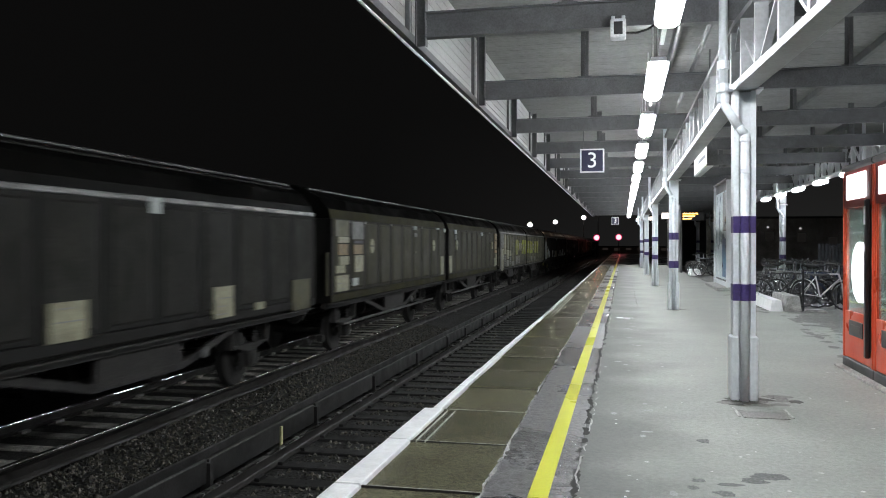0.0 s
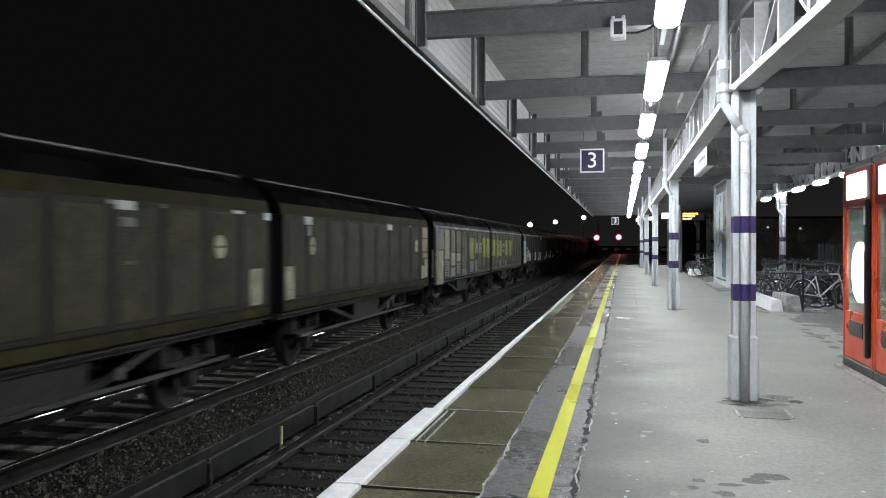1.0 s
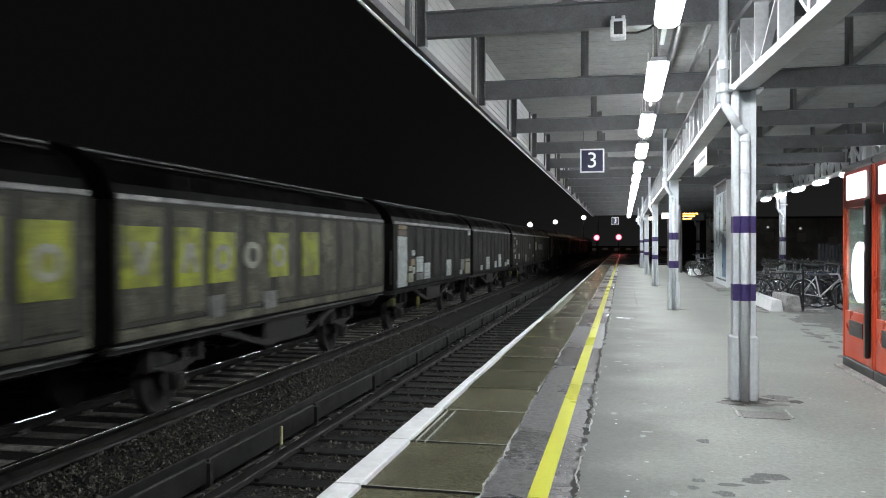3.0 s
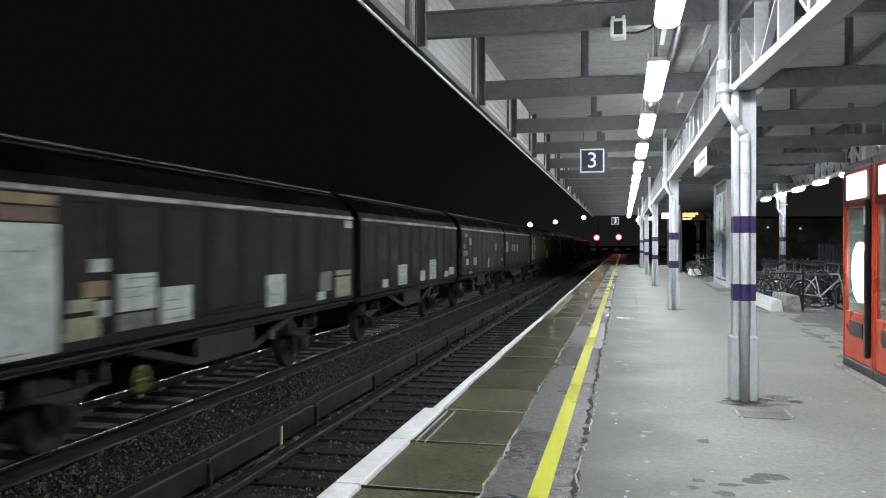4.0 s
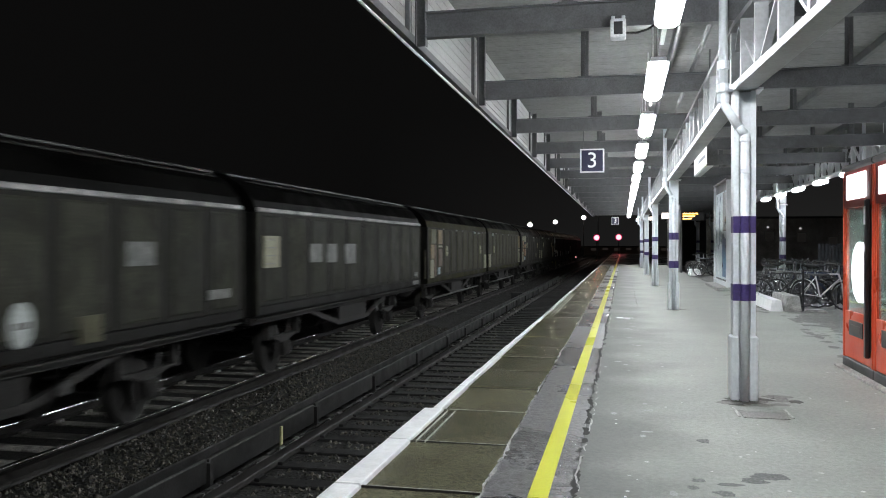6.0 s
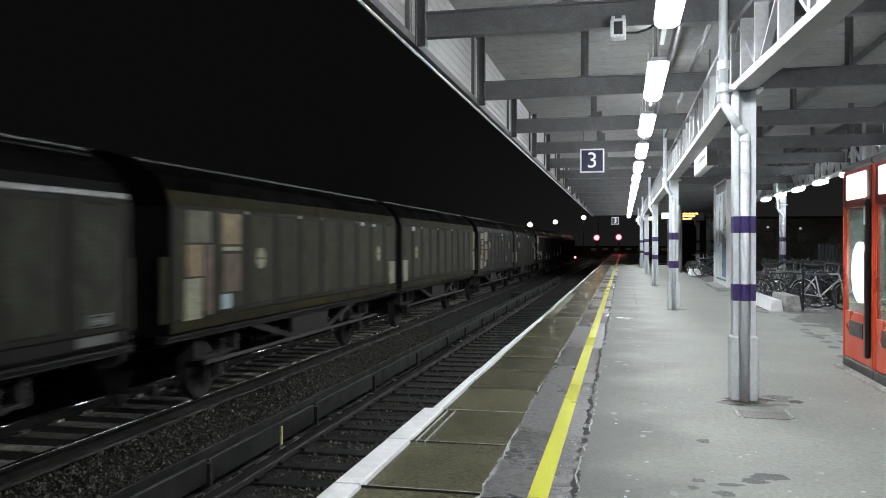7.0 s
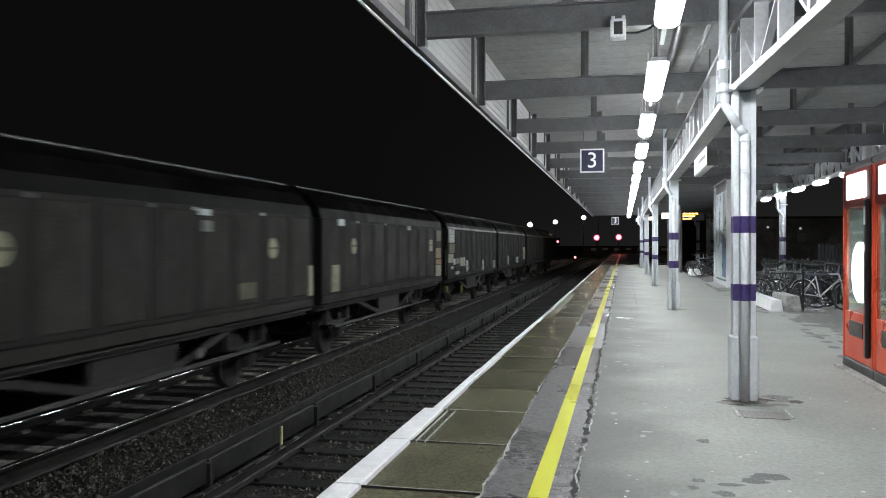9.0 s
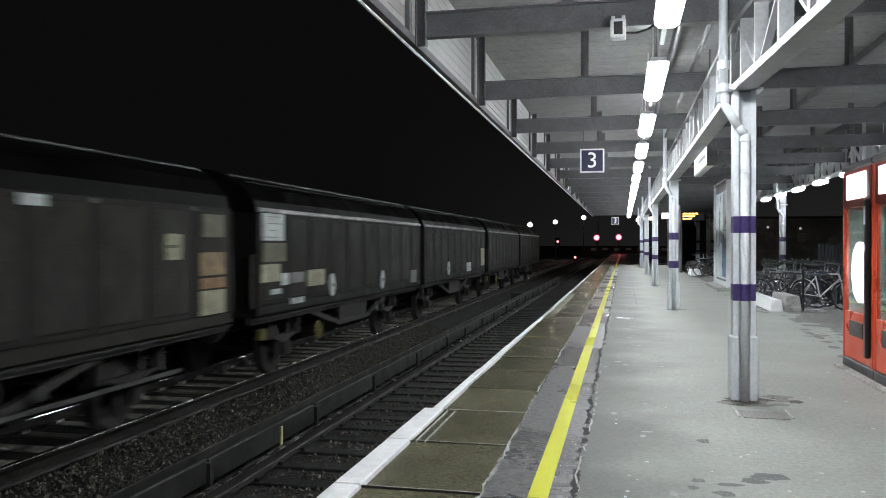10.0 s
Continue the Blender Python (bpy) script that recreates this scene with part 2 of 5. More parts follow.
# ---- ground, tracks ----
def build_ground():
    bm = bmesh.new()
    vs = [bm.verts.new(p) for p in ((-900, -60, BED - 0.05), (900, -60, BED - 0.05), (900, 1500, BED - 0.05), (-900, 1500, BED - 0.05))]
    bm.faces.new(vs)
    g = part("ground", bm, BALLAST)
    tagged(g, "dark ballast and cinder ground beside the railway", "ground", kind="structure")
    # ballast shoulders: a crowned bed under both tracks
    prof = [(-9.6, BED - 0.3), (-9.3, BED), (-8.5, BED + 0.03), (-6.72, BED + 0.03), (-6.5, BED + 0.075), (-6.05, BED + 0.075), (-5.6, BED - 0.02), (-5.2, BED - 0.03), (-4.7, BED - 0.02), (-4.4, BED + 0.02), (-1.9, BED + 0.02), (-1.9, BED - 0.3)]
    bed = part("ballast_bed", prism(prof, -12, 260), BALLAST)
    tagged(bed, "grey-brown crushed stone ballast under the tracks", "ballast", kind="structure")
    # loose stones where the camera sees them closest
    rng = np.random.default_rng(4)
    n = 22000
    y = 3.2 + 22 * rng.random(n) ** 1.7
    x = np.where(rng.random(n) < 0.72, rng.uniform(-6.35, -4.45, n), rng.uniform(-3.8, -1.95, n))
    s = rng.uniform(0.016, 0.036, n)
    base = np.array([(1, 0, 0), (-1, 0, 0), (0, 1, 0), (0, -1, 0), (0, 0, 1), (0, 0, -1)], float)
    tri = np.array([(0, 2, 4), (2, 1, 4), (1, 3, 4), (3, 0, 4), (2, 0, 5), (1, 2, 5), (3, 1, 5), (0, 3, 5)])
    v = base[None] * s[:, None, None] * rng.uniform(0.55, 1.35, (n, 6, 3))
    a = rng.uniform(0, 6.28, n)
    ca, sa = np.cos(a), np.sin(a)
    v = np.stack([v[..., 0] * ca[:, None] - v[..., 1] * sa[:, None], v[..., 0] * sa[:, None] + v[..., 1] * ca[:, None], v[..., 2] * 0.8 + 0.3 * v[..., 0]], -1)
    zb = np.interp(x, [-6.4, -6.05, -5.6, -5.2, -4.7, -4.4, -1.9], [BED + 0.075, BED + 0.075, BED - 0.02, BED - 0.03, BED - 0.02, BED + 0.02, BED + 0.02])
    v += np.stack([x, y, zb + 0.3 * s], -1)[:, None, :]
    f = (tri[None] + 6 * np.arange(n)[:, None, None]).reshape(-1, 3)
    me = bpy.data.meshes.new("ballast_stones")
    me.from_pydata(v.reshape(-1, 3).tolist(), [], f.tolist())
    st = part("ballast_stones", me, STONE)
    tagged(st, "loose angular grey-brown ballast stones between the tracks", "gravel", kind="stuff")


def rail_profile(cx, top):
    p = [(-0.07, -0.158), (0.07, -0.158), (0.07, -0.146), (0.02, -0.13), (0.009, -0.115), (0.009, -0.045), (0.035, -0.034), (0.0365, -0.014), (0.0325, -0.004), (0.024, 0.0), (-0.024, 0.0), (-0.0325, -0.004), (-0.0365, -0.014), (-0.035, -0.034), (-0.009, -0.045), (-0.009, -0.115), (-0.02, -0.13), (-0.07, -0.146)]
    return [(cx + x, top + z) for x, z in p]


def build_track(centre, label, pale_end, far):
    tr = thing("railway_track", label, "track", pose(centre, 0, 0), kind="structure")
    for sx in (-0.7525, 0.7525):
        me_bm = prism(rail_profile(sx, RAIL), -12, far)
        r = part("rail", me_bm, RAIL_RUST, tr, "steel rail with a polished head")
        r.data.materials.append(RAIL_TOP if pale_end and sx < 0 else RAIL_WORN)
        for p in r.data.polygons:
            if p.center.z > RAIL - 0.012 and abs(p.normal.y) < 0.5:
                p.material_index = 1
    me = bpy.data.meshes.new("sleeper")
    bm = box(-1.27, 1.27, -0.125, 0.125, RAIL - 0.158 - 0.13, RAIL - 0.158, 0.012)
    for sx in (-0.7525, 0.7525):
        add_box(bm, sx - 0.13, sx - 0.075, -0.09, 0.09, RAIL - 0.16, RAIL - 0.12)
        add_box(bm, sx + 0.075, sx + 0.13, -0.09, 0.09, RAIL - 0.16, RAIL - 0.12)
    bm.to_mesh(me)
    bm.free()
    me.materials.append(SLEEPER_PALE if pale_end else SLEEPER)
    y = -6.0
    i = 0
    while y < 110:
        ob = part("sleeper", me, None, tr)
        ob.matrix_basis = pose(random.uniform(-0.02, 0.02), y, 0, 0, 0, random.uniform(-0.7, 0.7))
        y += 0.68
        i += 1
    return tr


def build_conductor(x, side):
    """A live rail on insulators with a timber guard board on the platform side."""
    c = thing("conductor_rail", "rusty conductor rail behind a dark timber guard board", "live rail", kind="structure")
    part("live_rail", prism([(x - 0.05, RAIL - 0.03), (x + 0.05, RAIL - 0.03), (x + 0.05, RAIL + 0.075), (x - 0.05, RAIL + 0.075)], -8, 200), RAIL_RUST, c)
    y = -5.0
    k = 0
    while y < 60:
        ln = random.choice((2.35, 2.75, 3.05))
        dz = random.uniform(-0.012, 0.012)
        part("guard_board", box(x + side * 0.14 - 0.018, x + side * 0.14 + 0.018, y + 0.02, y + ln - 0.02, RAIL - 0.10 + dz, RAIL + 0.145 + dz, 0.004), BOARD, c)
        # thin pale strip: the light on the board's top edge, put into colour
        part("worn_edge", box(x + side * 0.14 - 0.016, x + side * 0.14 + 0.016, y + 0.03, y + ln - 0.03, RAIL + 0.145 + dz, RAIL + 0.151 + dz), BOARD_LIT_EDGE, c, "pale strip for the lit top edge")
        part("stake", box(x + side * 0.10 - 0.02, x + side * 0.17 + 0.03, y - 0.035, y + 0.035, BED - 0.05, RAIL + 0.12), BOARD, c)
        y += ln
        k += 1
    part("guard_board", box(x - side * 0.14 - 0.018, x - side * 0.14 + 0.018, -5, 60, RAIL - 0.08, RAIL + 0.13, 0.004), BOARD, c)
    return c


build_ground()
build_track(-3.24, "railway track with rusty rails on dark timber sleepers beside the platform", False, 420)
build_track(-7.335, "railway track with polished rails on pale sleepers under the train", True, 420)
build_track(-11.4, "unlit railway track beyond the train", False, 420)
build_conductor(-4.42, 1)
lr = thing("conductor_rail", "dark rusty conductor rail on insulators beside the far track", "live rail", kind="structure")
part("live_rail", prism([(-6.30, -1.0), (-6.16, -1.0), (-6.17, -0.97), (-6.20, -0.95), (-6.19, -0.86), (-6.27, -0.86), (-6.26, -0.95), (-6.29, -0.97)], -8, 200), RAIL_RUST, lr)
for i in range(22):
    part("insulator", rod((-6.23, -2 + 2.7 * i, BED - 0.02), (-6.23, -2 + 2.7 * i, -1.0), 0.07, 0.05, 10), SLEEPER_PALE, lr)
# yellow marker peg at the guard board
peg = part("marker_post", box(-4.262, -4.235, 9.68, 9.72, BED - 0.02, RAIL + 0.10, 0.004), mat("marker_yellow", (0.5, 0.48, 0.25), 0.5))
tagged(peg, "small pale yellow marker peg on the guard board", "marker")


# ---- platform ----
def build_platform():
    p = thing("platform", "wet concrete station platform with tarmac strip and edging slabs", "platform", kind="structure")
    part("core", box(-1.62, 12.0, -14, 135, BED - 0.3, -0.06), BRICKWORK, p)
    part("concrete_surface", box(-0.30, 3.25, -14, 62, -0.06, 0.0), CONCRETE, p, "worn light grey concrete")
    part("concrete_surface", box(3.254, 12.0, -14, 62, -0.06, -0.006), FORECOURT, p, "dark worn tarmac")
    part("tarmac_strip", box(-0.834, -0.304, -14, 62, -0.06, -0.003), TARMAC, p, "dark patched tarmac strip")
    part("far_surface", box(-1.60, 5.0, 62.004, 135, -0.06, -0.004), TARMAC, p, "unlit tarmac at the platform's end")
    part("yellow_line", box(-0.555, -0.435, -14, 135, -0.004, 0.002), YELLOW_LINE, p, "yellow painted safety line")
    # edge coping, painted white, slightly uneven from stone to stone
    y = -13.14
    while y < 134:
        ln = 1.2 if y < 60 else 6.0
        dx = random.uniform(-0.006, 0.006)
        # the nearer stones stand a hand's width further out
        x0, x1 = (-1.773, -1.600) if y < 6.2 else (-1.708 + min(0.04, 0.004 * (y - 7)), -1.618)
        part("edge_stone", box(x0 + dx, x1 + dx * 0.3, y + 0.004, y + ln - 0.004, -0.16, 0.006 + random.uniform(-0.003, 0.003), 0.008), WHITE_LINE, p)
        y += ln
    # edging slabs behind it
    me = bpy.data.meshes.new("paving_slab")
    bm = box(-0.375, 0.375, -0.587, 0.587, -0.07, 0.0, 0.010)
    bm.to_mesh(me)
    bm.free()
    me.materials.append(SLAB)
    y = -9.54
    while y < 60:
        ob = part("paving_slab", me, None, p)
        ob.matrix_basis = pose(-1.215 + random.uniform(-0.004, 0.004), y + 0.6, random.uniform(-0.008, 0.006), random.uniform(-0.5, 0.5), random.uniform(-0.5, 0.5), random.uniform(-0.4, 0.4))
        part("slab_joint", box(-1.59, -0.84, y + 0.001, y + random.uniform(0.003, 0.011), -0.05, 0.001 + random.uniform(-0.004, 0.004)), MORTAR, p, "pale mortar in the slab joint")
        part("joint_gap", box(-1.59, -0.84, y - 0.014, y - 0.001, -0.05, 0.001), CRACK, p, "dark open slab joint")
        y += 1.2
    return p


def crack(name, x, y0, y1, width, material, wob, label, gaps=0.0, z=0.003):
    """A thin ragged line in the platform surface."""
    rng = random.Random(name + str(x))
    bm = bmesh.new()
    y = y0
    off = 0.0
    prev = None
    while y < y1:
        off = 0.75 * off + rng.uniform(-wob, wob)
        w = width * rng.uniform(0.25, 1.3)
        if rng.random() < gaps:
            prev = None
        else:
            a = bm.verts.new((x + off - w / 2, y, z))
            b = bm.verts.new((x + off + w / 2, y, z))
            if prev:
                bm.faces.new((prev[0], prev[1], b, a))
            prev = (a, b)
        y += rng.uniform(0.018, 0.06) * (1 + max(0, y) / 12)
    ob = part(name, bm, material, PLATFORM, label)
    return ob


PLATFORM = build_platform()
crack("joint_mortar", -0.836, 3, 58, 0.028, MORTAR, 0.012, "pale crumbling mortar joint", 0.06)
crack("joint_gap", -0.848, 3, 40, 0.012, CRACK, 0.012, "dark open joint", 0.35, 0.005)
crack("surface_crack", -0.292, 3, 40, 0.042, CRACK, 0.014, "dark ragged crack in the concrete", 0.10)
crack("crack_edge", -0.270, 3, 60, 0.014, MORTAR, 0.016, "pale chipped edge of the crack", 0.3, 0.004)

crack("hairline_crack", 0.33, 20, 33, 0.014, DIRT, 0.012, "thin dark crack", 0.1)
for y0, y1, xs in ((6.03, 7.17, (-1.54, -1.47)), (17.0, 25.0, (-1.55, -1.49, -1.43))):
    for x in xs:
        part("slab_strip", box(x - 0.004, x + 0.004, y0, y1, -0.01, 0.009), MORTAR, PLATFORM, "thin pale strip along the slab")

# ---- canopy ----
def build_canopy():
    c = thing("platform_canopy", "grey steel and board platform canopy", "canopy", kind="structure")
    y0, y1 = -10.0, 62.0
    # narrow boards across the roof, with open joints, under a solid deck
    verts, faces = [], []
    cube = ((0, 2, 3, 1), (4, 5, 7, 6), (0, 1, 5, 4), (2, 6, 7, 3), (0, 4, 6, 2), (1, 3, 7, 5))
    yb = y0
    while yb < y1 - 0.1:
        dz = random.uniform(0, 0.003)
        k = len(verts)
        verts += [(x, y, z) for z in (4.62 + dz, 4.645) for y in (yb + 0.004, yb + 0.146) for x in (-2.178, 7.1)]
        faces += [tuple(k + i for i in q) for q in cube]
        yb += 0.15
    k = len(verts)
    verts += [(x, y, z) for z in (4.645, 4.72) for y in (y0, y1) for x in (-2.202, 7.2)]
    faces += [tuple(k + i for i in q) for q in cube]
    me = bpy.data.meshes.new("roof")
    me.from_pydata(verts, [], faces)
    part("roof", me, ROOF_BOARD, c, "pale grey boarded roof underside")
    for k in range(-4, 15):
        y = BEAM0 + BAY * k
        bm = bmesh.new()
        add_box(bm, -2.02, 6.6, y - 0.055, y + 0.055, 3.66, 3.675)
        add_box(bm, -2.02, 6.6, y - 0.055, y + 0.055, 3.915, 3.93)
        add_box(bm, -2.02, 6.6, y - 0.006, y + 0.006, 3.675, 3.915)
        part("beam", bm, STEEL_GREY, c, "grey painted steel beam")
        bm = bmesh.new()
        add_box(bm, -2.12, -2.03, y - 0.006, y + 0.006, 3.58, 4.62)
        add_box(bm, -2.03, -2.018, y - 0.05, y + 0.05, 3.58, 4.62)
        add_box(bm, -2.132, -2.12, y - 0.05, y + 0.05, 3.58, 4.62)
        for zz in (3.70, 3.78, 3.86):
            for dy in (-0.03, 0.03):
                bmesh.ops.create_icosphere(bm, subdivisions=1, radius=0.012, matrix=Matrix.Translation((-2.012, y + dy, zz)))
        part("edge_post", bm, STEEL_GREY, c)
        for x in (-0.55, 3.0, 4.9):
            bm = box(x - 0.055, x + 0.055, y - 0.006, y + 0.006, 3.945, 4.62)
            add_box(bm, x - 0.006, x + 0.006, y - 0.05, y - 0.0065, 3.945, 4.62)
            add_box(bm, x - 0.10, x + 0.10, y - 0.05, y + 0.05, 3.93, 3.945)
            part("roof_strut", bm, STEEL_GREY, c)
        # valance sheets between the posts
        bm = box(-2.203, -2.19, y + 0.02, y + BAY - 0.02, 3.684, 4.62)
        for i in range(8):
            add_box(bm, -2.1898, -2.181 + random.uniform(-0.002, 0.001), y + 0.02, y + BAY - 0.02, 3.688 + 0.1165 * i, 3.797 + 0.1165 * i)
        part("valance_panel", bm, VALANCE, c, "pale boarded valance")
        part("mullion", box(-2.178, -2.137, y + BAY * 0.93 - 0.02, y + BAY * 0.93 + 0.02, 3.684, 4.62), STEEL_GREY, c)
    part("edge_rail", box(-2.20, -2.136, y0, y1, 3.60, 3.68), STEEL_GREY, c)
    part("fascia", box(-2.262, -2.204, y0, y1, 3.63, 4.75), FASCIA, c)
    part("gutter_pipe", rod((-2.222, y0, 3.605), (-2.222, y1, 3.605), 0.020, seg=8), WHITE_STEEL, c, "pale pipe along the canopy edge")
    for x in (0.75, 2.2, 3.8, 5.6):
        part("purlin", box(x - 0.04, x + 0.04, y0, y1, 4.50, 4.62), STEEL_GREY, c)
    for x in (0.62, 0.95):
        part("conduit", rod((x, y0, 3.97), (x, y1, 3.97), 0.035, seg=8), STEEL_GREY, c)
    part("fascia", box(7.12, 7.2, y0, y1, 3.86, 4.61), FAR_DARK, c)
    part("end_wall", box(-2.3, 7.2, y1, y1 + 0.1, 3.66, 4.72), FASCIA, c)
    return c


def build_girder(a, b, zlo, zhi, panels, label, paint=None):
    """A lattice girder from a to b (x, y), with upright and diagonal bars."""
    g = thing("lattice_girder", label, "girder", group="lattice girders", kind="structure")
    paint = paint or GIRDER
    A, B = Vector((*a, 0)), Vector((*b, 0))
    up = Vector((0, 0, 1))
    part("bottom_chord", bar(A + up * (zlo + 0.006), B + up * (zlo + 0.006), 0.2, 0.012), paint, g)
    part("bottom_flange", bar(A + up * (zlo + 0.0405) - Vector((0.094, 0, 0)), B + up * (zlo + 0.0405) - Vector((0.094, 0, 0)), 0.012, 0.055), paint, g)
    part("bottom_flange", bar(A + up * (zlo + 0.0405) + Vector((0.094, 0, 0)), B + up * (zlo + 0.0405) + Vector((0.094, 0, 0)), 0.012, 0.055), paint, g)
    part("top_chord", bar(A + up * (zhi - 0.03), B + up * (zhi - 0.03), 0.16, 0.05), STEEL_GREY, g)
    for q in (0.35 / panels, 1 - 0.35 / panels):
        p = A.lerp(B, q)
        part("end_post", bar(p + up * (zlo + 0.012), p + up * (zhi - 0.055), 0.13, 0.08, (0, 1, 0)), paint, g)
    for i in range(panels + 1):
        p = A.lerp(B, i / panels)
        if 0 < i < panels:
            part("upright", bar(p + up * (zlo + 0.06), p + up * (zhi - 0.055), 0.11, 0.07, (0, 1, 0)), paint, g)
        if i < panels:
            q = A.lerp(B, (i + 1) / panels)
            lo, hi = (p, q) if i % 2 else (q, p)
            part("diagonal", bar(lo + up * (zlo + 0.06), hi + up * (zhi - 0.055), 0.03, 0.06, (1, 0, 0)), paint, g)
    return g


def build_column(x, y, top=2.97, pipe=True):
    c = thing("canopy_column", "silver steel column with two purple bands and drainpipe", "column", pose(x, y, 0), "canopy columns")
    bm = bmesh.new()
    # paired channels with an open web between them
    for s in (-1, 1):
        add_box(bm, s * 0.094 - 0.008, s * 0.094 + 0.008, -0.09, 0.09, 0, top)
        for yy in (-0.085, 0.085):
            add_box(bm, min(s * 0.094, s * 0.055), max(s * 0.094, s * 0.055), yy - 0.006, yy + 0.006, 0, top)
    add_box(bm, -0.09, 0.09, 0.0, 0.012, 0, top)
    part("shaft", bm, SILVER, c)
    part("cap_plate", box(-0.16, 0.16, -0.14, 0.14, top, top + 0.02), SILVER, c)
    for z in (0.96, 1.61):
        bm = box(-0.104, 0.104, -0.094, 0.096, z, z + 0.16, 0.003)
        add_rod(bm, (0, -0.112, z), (0, -0.112, z + 0.16), 0.0435, None, 14)
        add_box(bm, -0.035, 0.035, -0.115, -0.09, z, z + 0.16)
        part("band", bm, PURPLE, c, "purple painted band")
    for s in (-1, 1):
        part("guard", box(min(s * 0.046, s * 0.124), max(s * 0.046, s * 0.124), -0.12, 0.115, 0.0, 0.62, 0.012), SILVER, c, "silver protective casing")
    if pipe:
        part("drainpipe", tube([(-0.20, -0.1, 4.5), (-0.20, -0.1, 2.86), (-0.06, -0.115, 2.62), (0.0, -0.112, 2.55), (0.0, -0.112, 0.0)], 0.042, 14), SILVER, c, smooth=True)
        for z in (3.22, 3.0, 2.9):
            part("collar", rod((-0.20, -0.1, z - 0.04), (-0.20, -0.1, z + 0.04), 0.058, seg=14), SILVER, c)
        for z in (2.5, 2.2):
            part("collar", rod((0, -0.112, z - 0.02), (0, -0.112, z + 0.02), 0.051, seg=14), SILVER, c)
    bm = bmesh.new()
    bmesh.ops.create_circle(bm, cap_ends=True, segments=18, radius=1, matrix=Matrix.Translation((0.05, -0.03, 0.003)) @ Matrix.Diagonal((0.21, 0.15, 1, 1)))
    for v in bm.verts:
        v.co.x *= 1 + random.uniform(-0.25, 0.25)
        v.co.y *= 1 + random.uniform(-0.35, 0.2)
    part("base_stain", bm, DIRT, c, "dark dirt around the foot")
    return c


CANOPY = build_canopy()
COL_X = 1.135
first = build_column(COL_X, BEAM0)
for k in (-1, 1, 2, 3, 4):
    copy_thing(first, pose(COL_X + (0.75 if k < 0 else 0), BEAM0 + 11.2 * k, 0))
for x, y in ((4.87, 57.0), (5.81, 57.0), (5.8, 32.5), (5.8, 21.3), (5.8, 43.7), (5.8, 10.1)):
    copy_thing(first, pose(x, y, 0))
for x, y in ((5.8, 32.5), (5.8, 21.3), (5.8, 43.7), (5.8, 10.1)):
    part("girder_bearing", box(x - 0.12, x + 0.12, y - 0.12, y + 0.12, 2.992, 3.42, 0.01), STEEL_GREY, CANOPY)
for k in range(5):
    y = BEAM0 + 11.2 * k
    build_girder((COL_X - 0.02, y), (COL_X - 0.02, min(y + 11.2, 62)), 2.97, 3.66, 14, "white lattice girder along the column row")
build_girder((COL_X - 0.02, BEAM0), (COL_X + 0.75, BEAM0 - 11.2), 2.97, 3.66, 14, "white lattice girder over the near columns")
for k in range(-1, 4):
    y = 10.1 + 11.2 * k
    build_girder((5.8, y), (5.8, y + 11.2), 3.42, 4.1, 14, "white lattice girder along the outer column row", WHITE_STEEL)


# ---- fluorescent fittings ----
def build_fitting(x, y, z, h=0.97, glow=None):
    f = thing("fluorescent_light", "lit white fluorescent batten light under the canopy", "ceiling light", pose(x, y, z), "platform lights")
    part("housing", box(-0.085, 0.085, -h - 0.03, h + 0.03, 0.055, 0.11, 0.01), FITTING, f)
    prof = [(-0.11, 0.055), (-0.105, 0.0), (-0.06, -0.035), (0.06, -0.035), (0.105, 0.0), (0.11, 0.055)]
    part("diffuser", prism(prof, -h, h), glow or TUBE_GLOW, f, "glowing diffuser")
    for yy in (-h + 0.2, h - 0.2):
        part("hanger", rod((0, yy, 0.11), (0, yy, 4.5 - z), 0.008, seg=6), FITTING, f)
    return f


fit0 = build_fitting(0.375, BEAM0 + BAY / 2, 3.44)
for k in range(-2, 14):
    if k:
        copy_thing(fit0, pose(0.375, BEAM0 + BAY * (k + 0.5), 3.44))
fit1 = build_fitting(5.70, 4.0, 3.31, 0.5, glow_mat("old_fluorescent_diffuser", (0.9, 0.95, 1.0), 48.0))
for k in range(1, 11):
    copy_thing(fit1, pose(5.70, 4.0 + 3.15 * k, 3.31))
for k in range(-2, 13):
    y = BEAM0 + BAY * (k + 0.5) + 0.95
    tr = part("cable_trunking", box(0.355, 0.395, y, y + 1.05, 3.50, 3.54), FITTING)
    tagged(tr, "short white cable trunking between two platform lights", "trunking", kind="structure")

# ---- hanging signs and fixtures ----
def build_number_sign(x, y, z, size, digit):
    s = thing("platform_number_sign", "square navy platform number sign with white border", "sign", pose(x, y, z), "platform number signs")
    h = size / 2
    part("plate", box(-h, h, -0.02, 0.02, -h, h, 0.004), SIGN_WHITE, s, "white border plate")
    part("field", box(-h * 0.88, h * 0.88, -0.026, 0.026, -h * 0.88, h * 0.88), NAVY, s, "navy field")
    t = part("numeral", lettering(digit, size * 0.92), SIGN_WHITE, s, "white numeral")
    t.matrix_basis = pose(0, -0.03, -0.005, 90, 0, 0)
    for dx in (-h * 0.72, h * 0.62):
        part("hanger", rod((dx, 0, h), (dx, 0, 3.67 - z), 0.01, seg=6), STEEL_GREY, s)
    return s


build_number_sign(-0.576, BEAM0 + 2 * BAY - 0.08, 3.085, 0.45, "3")
build_number_sign(-0.5, BEAM0 + 12 * BAY, 3.0, 0.45, "3")

